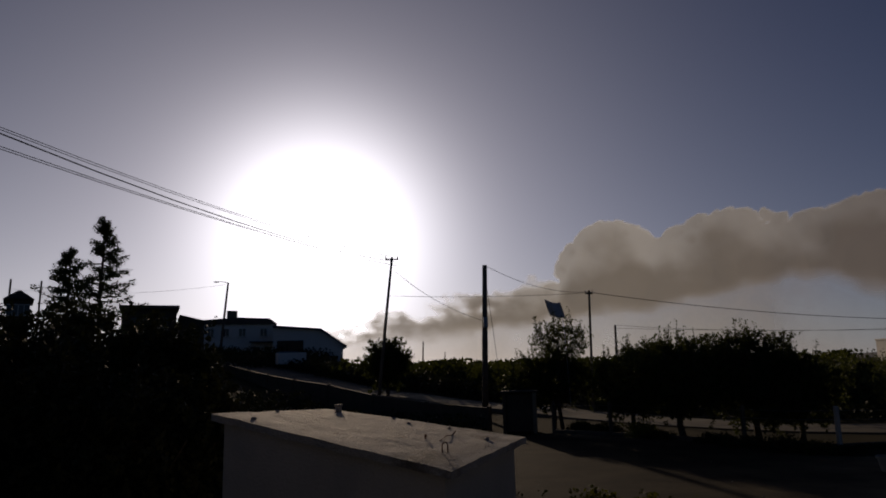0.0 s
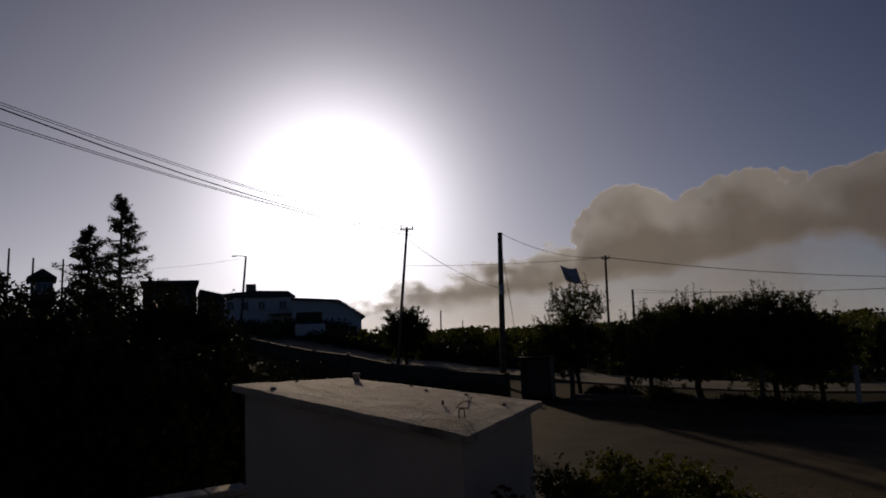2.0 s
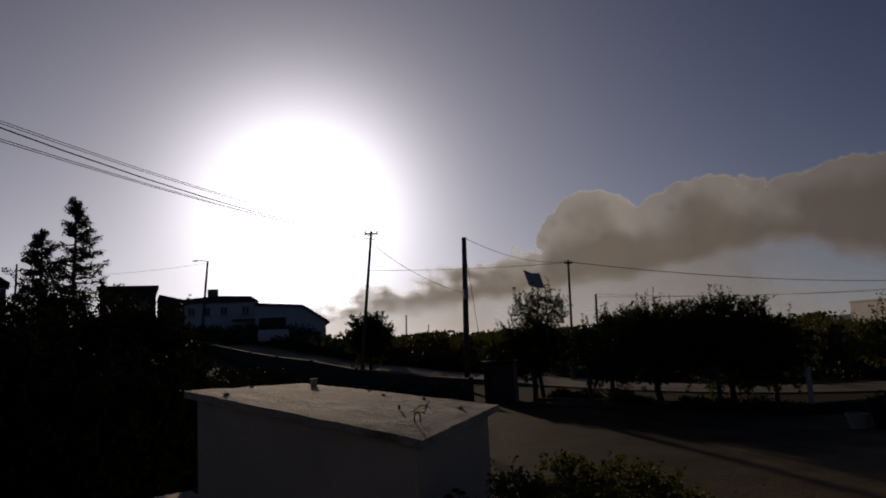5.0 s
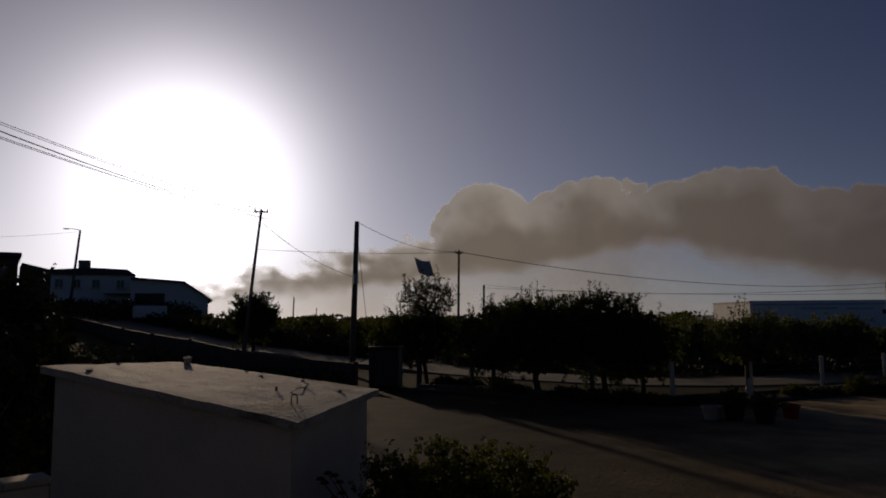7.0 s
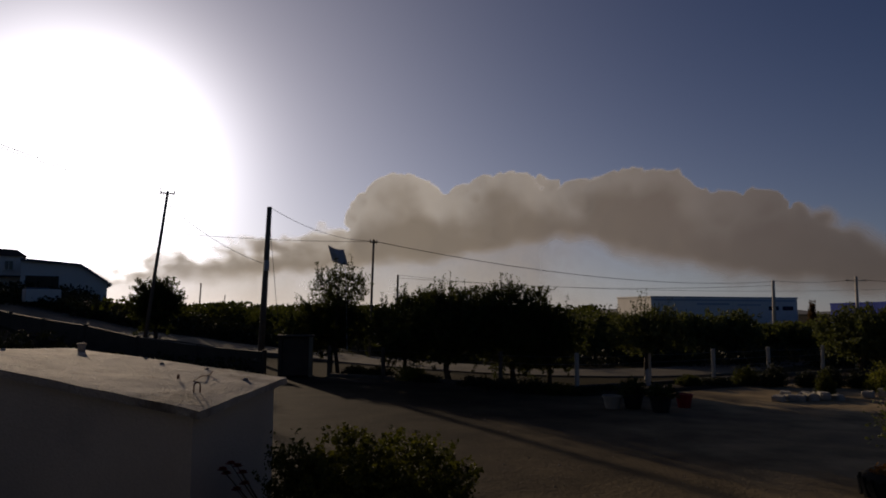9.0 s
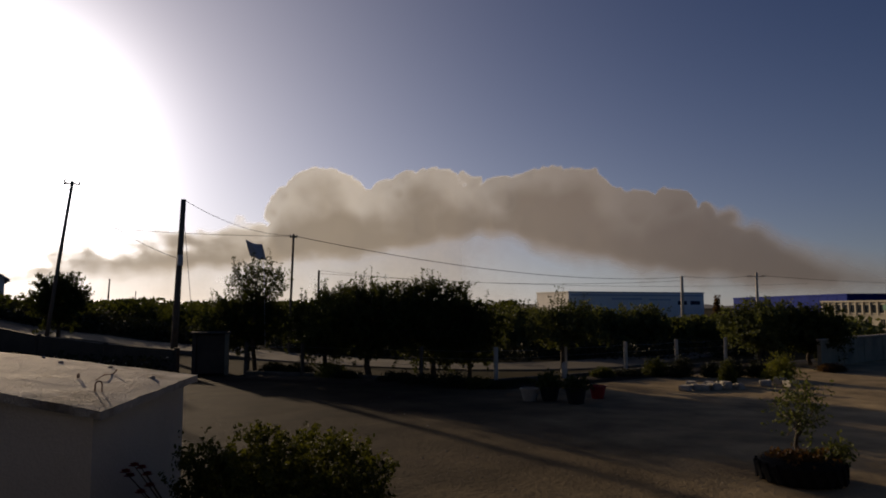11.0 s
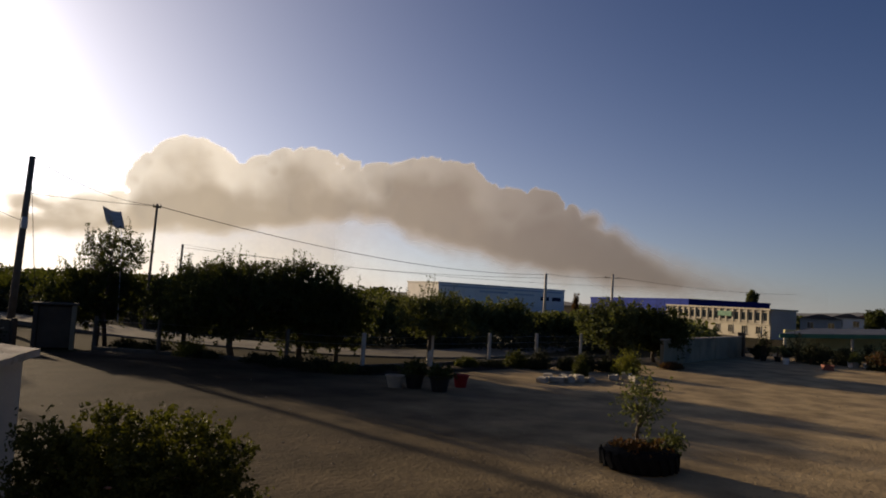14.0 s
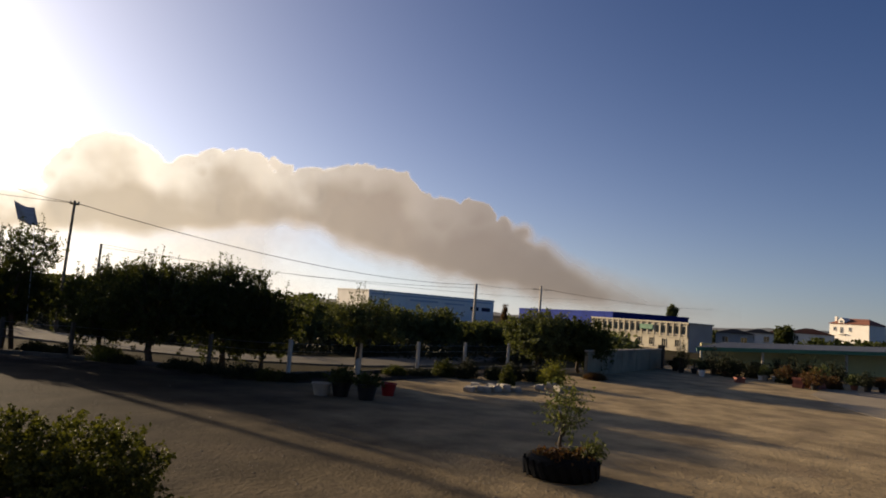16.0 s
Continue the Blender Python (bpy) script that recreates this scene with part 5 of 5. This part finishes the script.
# ---- nursery plants under the canopy ----
rng = np.random.default_rng(131)
NUR = [(59.4, 51, 0.5, 0.7, LEAF_DARK), (60.2, 51.5, 0.6, 1.5, LEAF_DARK), (61.2, 51, 0.5, 0.8, LEAF_BUSH), (62.0, 51.5, 0.7, 1.6, LEAF_DARK), (63.0, 52, 0.5, 1.0, LEAF_DARK), (64.3, 54, 0.7, 1.1, LEAF_DARK), (65.2, 55, 0.7, 1.0, LEAF_DARK), (66.2, 50, 0.4, 0.6, LEAF_OLIVE), (67.0, 50, 0.6, 0.8, LEAF_RED), (67.6, 53, 0.6, 1.2, LEAF_DARK),
       (68.3, 51, 0.6, 1.0, LEAF_BUSH), (69.0, 48, 0.7, 0.9, LEAF_RED), (69.8, 50, 0.6, 1.3, LEAF_OLIVE), (70.8, 52, 0.6, 1.2, LEAF_DARK), (71.6, 50, 0.6, 0.9, LEAF_OLIVE), (72.6, 51, 0.6, 1.0, LEAF_DARK), (73.6, 50, 0.6, 0.9, LEAF_RED), (68.9, 55, 0.8, 1.4, LEAF_DARK), (70.2, 56, 0.8, 1.5, LEAF_DARK), (66.6, 56, 0.8, 1.2, LEAF_DARK)]
for k, (az, r, half, h, mat) in enumerate(NUR):
    p = yard_at(az + rng.uniform(-0.35, 0.35), r + rng.uniform(-0.5, 3.5))
    h *= rng.uniform(0.7, 1.5)
    vm = (POT_BLACK, POT_BLACK, POT_WHITE, POT_BLACK, TILE_RED)[k % 5]
    pt = thing("nursery_pot", p, "small nursery pot standing under the shelter", "pot", group="nursery pots")
    part("vessel", lathe([(0.17, 0), (0.24, 0.33), (0.26, 0.33), (0.26, 0.38), (0.2, 0.36), (0.02, 0.3)], 16), vm, pt)
    # plants under the roof take dimmed leaves in place of its shade
    shrub("nursery_plant", (p[0], p[1], 0.34), (half * 0.85, half * 0.85), h * 0.8, 1400, 0.06, LEAF_DIMMED if mat in (LEAF_DARK, LEAF_BUSH) else mat, "reddish potted plant by the shelter" if mat == LEAF_RED else "leafy potted plant by the shelter", "plant", seed=140 + k, group="nursery plants")

# ---- pale apron at the yard's east side, a thin slab with a broken edge ----
EDGE2 = [(30.5, 6.5), (33.0, 10.2), (36.2, 12.8), (40.5, 15.6), (46.0, 17.0), (62, 11.5), (62, -6), (30, -6)]
bm = bmesh.new()
lowv = [bm.verts.new((x + 0.15 * noise.noise(Vector((x, y, 0))), y, 0.02)) for x, y in EDGE2]
upv = [bm.verts.new((v.co.x, v.co.y, 0.045)) for v in lowv]
bm.faces.new(upv)
for k in range(len(EDGE2)):
    j = (k + 1) % len(EDGE2)
    bm.faces.new((lowv[k], lowv[j], upv[j], upv[k]))
bmesh.ops.recalc_face_normals(bm, faces=bm.faces)
tagged(part("apron", bm, APRON), "pale slab apron with a low broken edge", "apron", kind="structure")

# ---- loose gravel and crumbs on the yard ----
rng = np.random.default_rng(201)
ico_v = np.array([(0, 0, 1), (0.9, 0, 0.1), (0.25, 0.85, 0), (-0.75, 0.5, 0.1), (-0.7, -0.55, 0), (0.3, -0.85, 0.1)])
ico_f = [(0, 1, 2), (0, 2, 3), (0, 3, 4), (0, 4, 5), (0, 5, 1)]
gv, gf = [], []
for k in range(5200):
    az, r = rng.uniform(2, 74), 6 + 30 * rng.uniform(0, 1) ** 1.3
    p = polar(az, r)
    if not inside(p.x, p.y) or (p.y < 12 and -4 < p.x < 1.2):
        continue
    s = rng.uniform(0.008, 0.03) * (1 + 0.8 * (rng.uniform() > 0.97))
    t = rng.uniform(0, 6.28)
    c, s_ = math.cos(t), math.sin(t)
    base = len(gv)
    for x, y, z in ico_v:
        gv.append((p.x + s * (c * x - s_ * y), p.y + s * (s_ * x + c * y), 0.03 + 0.012 * noise.noise(Vector((p.x, p.y, 0)) * 0.35) + s * 0.7 * z))
    gf += [tuple(base + i for i in f) for f in ico_f]
tagged(link("gravel", gv, gf, PEBBLE), "loose pebbles and crumbs scattered over the yard", "gravel", kind="stuff")


def palm(place, height, fronds, reach, label, seed):
    """A small palm: a short shaggy stem and arching fronds of narrow leaflets."""
    rng = np.random.default_rng(seed)
    top = thing("potted_palm", place, label, "palm", group="nursery plants")
    part("stem", tube([(0, 0, 0), (0.02, 0.01, height * 0.5), (0, 0, height)], [0.07, 0.06, 0.045], 8), BARK, top)
    for k in range(fronds):
        t = 2 * math.pi * k / fronds + rng.uniform(-0.2, 0.2)
        out, lift = reach * rng.uniform(0.8, 1.1), rng.uniform(0.35, 0.9)
        rib = [Vector((math.cos(t) * out * s, math.sin(t) * out * s, height + lift * s - (0.5 + lift * 0.7) * s * s)) for s in np.linspace(0, 1, 9)]
        bm = tube(rib, [0.012] * 9, 4)
        side = Vector((-math.sin(t), math.cos(t), 0))
        for a, b in zip(rib[1:], rib[2:]):
            for s in (0.0, 0.33, 0.66):
                q = a.lerp(b, s)
                fwd = (b - a).normalized()
                for sg in (-1, 1):
                    tip = q + side * sg * 0.26 + fwd * 0.16 - Vector((0, 0, 0.06))
                    bm.faces.new([bm.verts.new(v) for v in (q - fwd * 0.014, tip, q + fwd * 0.014)])
        part("frond", bm, LEAF_OLIVE, top)


def nursery_pot(place, r, h, material, label):
    top = thing("nursery_pot", place, label, "pot", group="nursery pots")
    part("vessel", lathe([(r * 0.7, 0), (r * 0.95, h * 0.88), (r * 1.05, h * 0.88), (r * 1.05, h), (r * 0.85, h * 0.96), (0.02, h * 0.82)], 18), material, top)


nursery_pot((45.3, 25.2, 0.03), 0.24, 0.34, POT_BLACK, "black nursery pot holding a small palm")
palm((45.3, 25.2, 0.3), 0.62, 13, 0.85, "small palm with arching fronds in a pot", 301)
nursery_pot((47.4, 21.5, 0.03), 0.2, 0.36, WALL_WHITE, "small white pot beside the shelter post")
nursery_pot((47.9, 20.8, 0.03), 0.19, 0.33, WALL_WHITE, "small white pot beside the shelter post")
nursery_pot((43.6, 23.7, 0.03), 0.22, 0.38, WALL_WHITE, "white pot standing in front of the shelter")
for k, (x, y, half, h, mat, label) in enumerate(((46.6, 23.4, 1.0, 1.35, LEAF_DIMMED, "rounded dark bush under the shelter roof"), (48.8, 22.4, 0.8, 1.1, LEAF_DIMMED, "rounded dark bush under the shelter roof"), (45.9, 17.7, 0.75, 0.85, LEAF_RED, "reddish dry bush on the yard's edge"), (47.6, 17.2, 0.7, 0.7, LEAF_RED, "reddish dry bush on the yard's edge"), (47.3, 19.6, 0.8, 1.1, LEAF_DARK, "dark leafy bush beside the shelter"))):
    # dark bushes also take the dimmed leaves, with shade in their colour
    shrub("nursery_bush", (x, y, 0.03), (half, half * 0.9), h, 5200, 0.055, LEAF_DIMMED if mat == LEAF_DARK else mat, label, "bush", seed=320 + k, group="nursery bushes")

def tray_stack(place, turn, count, label):
    """Shallow plastic trays with rims, stacked a little askew."""
    top = thing("tray_stack", place, label, "trays", rz=turn, group="stacked trays")
    rnd = random.Random(int(place[0] * 10))
    for k in range(count):
        bm = box(-0.42, 0.42, -0.28, 0.28, 0.0, 0.02)
        for x0, x1, y0, y1 in ((-0.42, 0.42, -0.28, -0.255), (-0.42, 0.42, 0.255, 0.28), (-0.42, -0.395, -0.255, 0.255), (0.395, 0.42, -0.255, 0.255)):
            box(x0, x1, y0, y1, 0.02, 0.1, bm=bm)
        t = part("tray", bm, TRAY_RED, top)
        t.matrix_basis = pose(rnd.uniform(-0.03, 0.03), rnd.uniform(-0.03, 0.03), 0.105 * k, 0, 0, rnd.uniform(-6, 6))


TRAY_RED = surface("dull_red_plastic", (0.3, 0.1, 0.06), (0.2, 0.07, 0.045), 3.0, 0.7, 0.1, 30.0)
tray_stack((44.6, 17.9, 0.03), 12, 6, "stack of dull red plant trays beside the shelter")
tray_stack((45.6, 17.2, 0.03), -20, 4, "low stack of dull red plant trays beside the shelter")
tray_stack((42.6, 20.6, 0.03), 35, 3, "few dull red plant trays lying near the shelter")

# ---- the smoke plume ----
def plume():
    """A far bank of smoke: a relief of billows on a wide arc behind everything, thinning out towards its edges."""
    R = 1400.0
    # azimuth, upper edge, lower edge in degrees of elevation
    spine = [(-14, 2.6, 0.6), (-9, 3.2, 0.8), (-5.5, 4.1, 0.9), (-2, 5.0, 1.2), (1.5, 5.6, 1.6), (5.5, 6.3, 2.0), (9.2, 7.2, 2.4), (10.4, 9.7, 2.6), (12.8, 11.5, 2.8), (15.2, 11.2, 3.2), (17.3, 9.6, 3.4), (19.0, 10.6, 3.4), (22.0, 11.7, 4.0), (25.0, 11.5, 4.7), (27.0, 10.4, 4.9), (29.5, 11.0, 4.5),
             (33.0, 11.6, 3.7), (35.5, 11.5, 3.0), (38.3, 9.8, 2.3), (40.1, 8.8, 1.9), (41.2, 9.4, 1.7), (43.0, 9.4, 1.4), (45.0, 8.7, 1.1), (46.5, 7.7, 0.9), (49.3, 5.7, 0.6), (53.0, 3.6, 0.3), (57.0, 2.6, 0.2), (66, 1.4, 0.0)]
    az0, el0, el1 = -16.0, -1.0, 15.0
    step = 0.16
    na, ne = int(80 / step), int((el1 - el0) / step)
    A_ = np.array([s[0] for s in spine], float)
    U_, L_ = np.array([s[1] for s in spine]), np.array([s[2] for s in spine])
    verts, faces, dens, lump = [], [], [], []
    # round heads of smoke along the bank, large ones first
    rnd = random.Random(12)
    large = [(13.7, 8.1, 3.35), (22.8, 8.0, 3.6), (29.2, 8.6, 2.3), (31.6, 7.9, 3.5), (35.0, 7.9, 3.5), (42.6, 7.6, 1.75), (39.5, 7.2, 2.3), (6.0, 3.6, 2.6), (0.0, 2.6, 2.4), (18.3, 6.5, 3.0), (26.9, 7.0, 3.0)]
    heads = list(large)
    for k in range(150):
        az = rnd.uniform(-12, 58)
        up, lo = float(np.interp(az, A_, U_)), float(np.interp(az, A_, L_))
        rad = rnd.uniform(0.5, 1.2) * min(1.0, 0.35 + (up - lo) / 8)
        heads.append((az, up - rad * 0.95 - (up - lo) * 0.6 * rnd.random() ** 2, rad))
    # small crisp heads along the upper edge
    for k in range(90):
        az = rnd.uniform(10, 43)
        rad = rnd.uniform(0.3, 0.7)
        heads.append((az, float(np.interp(az, A_, U_)) - rad * rnd.uniform(0.8, 1.5), rad))
    hd = np.array(heads)
    for i in range(na + 1):
        az = az0 + i * step
        up, lo = float(np.interp(az, A_, U_)), float(np.interp(az, A_, L_))
        for j in range(ne + 1):
            el = el0 + j * step
            wa = az + 0.35 * noise.noise(Vector((az * 0.8, el * 0.8, 11)))
            we = el + 0.35 * noise.noise(Vector((az * 0.8, el * 0.8, 17)))
            gap = np.sqrt((hd[:, 0] - wa) ** 2 + (hd[:, 1] - we) ** 2)
            inside = float((hd[:, 2] - gap).max())
            nl = len(large)
            bulge = hd[:nl, 2] * 0.9 - gap[:nl] ** 2 / (2 * hd[:nl, 2])
            relief = max(-1.5, float(np.log(np.exp(1.6 * bulge).sum() + 0.1) / 1.6))
            big = noise.fractal(Vector((az * 0.33, el * 0.42, 1.7)), 1.0, 2.0, 3)
            soft = noise.fractal(Vector((az * 0.22, el * 0.3, 23.0)), 1.0, 2.0, 3)
            ragged = 0.22 * noise.fractal(Vector((az * 0.9, el * 1.0, 4.0)), 1.0, 2.0, 4)
            thin = min(1.0, max(0.0, (az - 44.5) / 9))
            edge = max(inside, up - 1.1 - el) * (1 - thin) + (up + 1.3 - el) * thin
            # thin torn wisps towards the fire
            wisp = min(1.0, max(0.0, (9.5 - az) / 5))
            torn = noise.fractal(Vector((az * 0.4 + el * 0.15, el * 0.6, 31.0)), 1.0, 2.0, 4)
            edge = edge * (1 - wisp) + (up + 0.1 - el + 1.5 * torn) * wisp
            top_d = (edge + 0.12 + ragged * (1 - 0.5 * thin)) / (0.2 + 2.6 * thin + 1.2 * wisp)
            low_d = (el - lo + 0.7 - 0.6 * big) / 2.6
            # a thin veil of smoke hangs below the bank near the fire
            low_d = max(low_d, 0.62 * min(1.0, max(0.0, (37 - az) / 12)) * min(1.0, max(0.0, (el + 1.0) / 1.6)))
            d = min(top_d, low_d)
            # the bank flattens out downwind; small billows stand out from the large heads
            calm = min(1.0, max(0.0, (az - 27) / 17))
            calm = calm * calm * (3 - 2 * calm)
            billow = float(np.sqrt(np.maximum(0.0, hd[nl:, 2] ** 2 - gap[nl:] ** 2)).max())
            r = R - (5.0 * relief + 1.0 * billow) * (1 - calm) - 1.0 * soft
            verts.append(polar(az, r * math.cos(radians(el)), EYE_Z + r * math.sin(radians(el))))
            dens.append((max(0.0, min(1.0, top_d)), max(0.0, min(1.0, low_d)), min(1.0, max(0.0, (66 - az) / 14), max(0.0, (az + 15.5) / 5))))
            # painted shade: pale near the upper edge, darker below and in the folds
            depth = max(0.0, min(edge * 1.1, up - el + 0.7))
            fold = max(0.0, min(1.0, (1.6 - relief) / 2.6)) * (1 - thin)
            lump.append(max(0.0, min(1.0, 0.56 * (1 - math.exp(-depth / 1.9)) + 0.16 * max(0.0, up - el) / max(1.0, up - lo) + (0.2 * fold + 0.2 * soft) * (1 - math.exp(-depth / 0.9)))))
    for i in range(na):
        for j in range(ne):
            a = i * (ne + 1) + j
            quad = (a, a + ne + 1, a + ne + 2, a + 1)
            if max(min(dens[k][0], dens[k][1]) for k in quad) > 0:
                faces.append(quad)
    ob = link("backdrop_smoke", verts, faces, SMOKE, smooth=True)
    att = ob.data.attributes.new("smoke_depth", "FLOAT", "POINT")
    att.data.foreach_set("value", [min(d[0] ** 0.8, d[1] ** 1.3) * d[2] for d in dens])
    att = ob.data.attributes.new("painted_shade", "FLOAT", "POINT")
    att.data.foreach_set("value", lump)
    tagged(ob, "far bank of brown wildfire smoke with billowing top", "smoke", kind="structure")


SMOKE = bpy.data.materials.new("smoke")
SMOKE.use_nodes = True
n = Nodes(SMOKE.node_tree)
att = n.add("ShaderNodeAttribute")
att.attribute_name = "smoke_depth"
where = n.add("ShaderNodeTexCoord").outputs["Object"]
fine = n.noise(where, 0.012, 6, 0.6)
alpha = n.math("MULTIPLY", n.ramp(n.math("ADD", att.outputs["Fac"], n.math("MULTIPLY", n.math("SUBTRACT", fine, 0.5), 0.35)), 0.0, 1.0, 0, 1, True), 0.9)
painted_shade = n.add("ShaderNodeAttribute")
painted_shade.attribute_name = "painted_shade"
shade_mix = n.math("ADD", painted_shade.outputs["Fac"], n.math("MULTIPLY", n.math("SUBTRACT", n.noise(where, 0.014, 5), 0.5), 0.16))
# the rims' highlights and the folds' shade are painted into this colour
col = n.mix(n.ramp(shade_mix, 0.12, 0.58, 0, 1, True), (0.95, 1.0, 1.0), (0.5, 0.475, 0.395))
# eastwards the smoke turns darker; sunward brightness is partly put into the colour
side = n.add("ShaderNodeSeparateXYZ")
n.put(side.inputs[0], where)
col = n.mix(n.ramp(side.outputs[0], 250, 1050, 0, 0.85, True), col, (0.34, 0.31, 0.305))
dif, tra, mx, clear, mx2 = n.add("ShaderNodeBsdfDiffuse"), n.add("ShaderNodeBsdfTranslucent"), n.add("ShaderNodeMixShader"), n.add("ShaderNodeBsdfTransparent"), n.add("ShaderNodeMixShader")
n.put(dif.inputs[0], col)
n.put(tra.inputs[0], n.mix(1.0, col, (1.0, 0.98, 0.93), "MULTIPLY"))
# thin smoke lets more light through than dense smoke
n.put(mx.inputs[0], n.ramp(att.outputs["Fac"], 0.1, 1.0, 0.9, 0.45))
n.put(mx.inputs[1], dif.outputs[0])
n.put(mx.inputs[2], tra.outputs[0])
n.put(mx2.inputs[0], alpha)
n.put(mx2.inputs[1], clear.outputs[0])
n.put(mx2.inputs[2], mx.outputs[0])
n.put(n.add("ShaderNodeOutputMaterial").inputs[0], mx2.outputs[0])
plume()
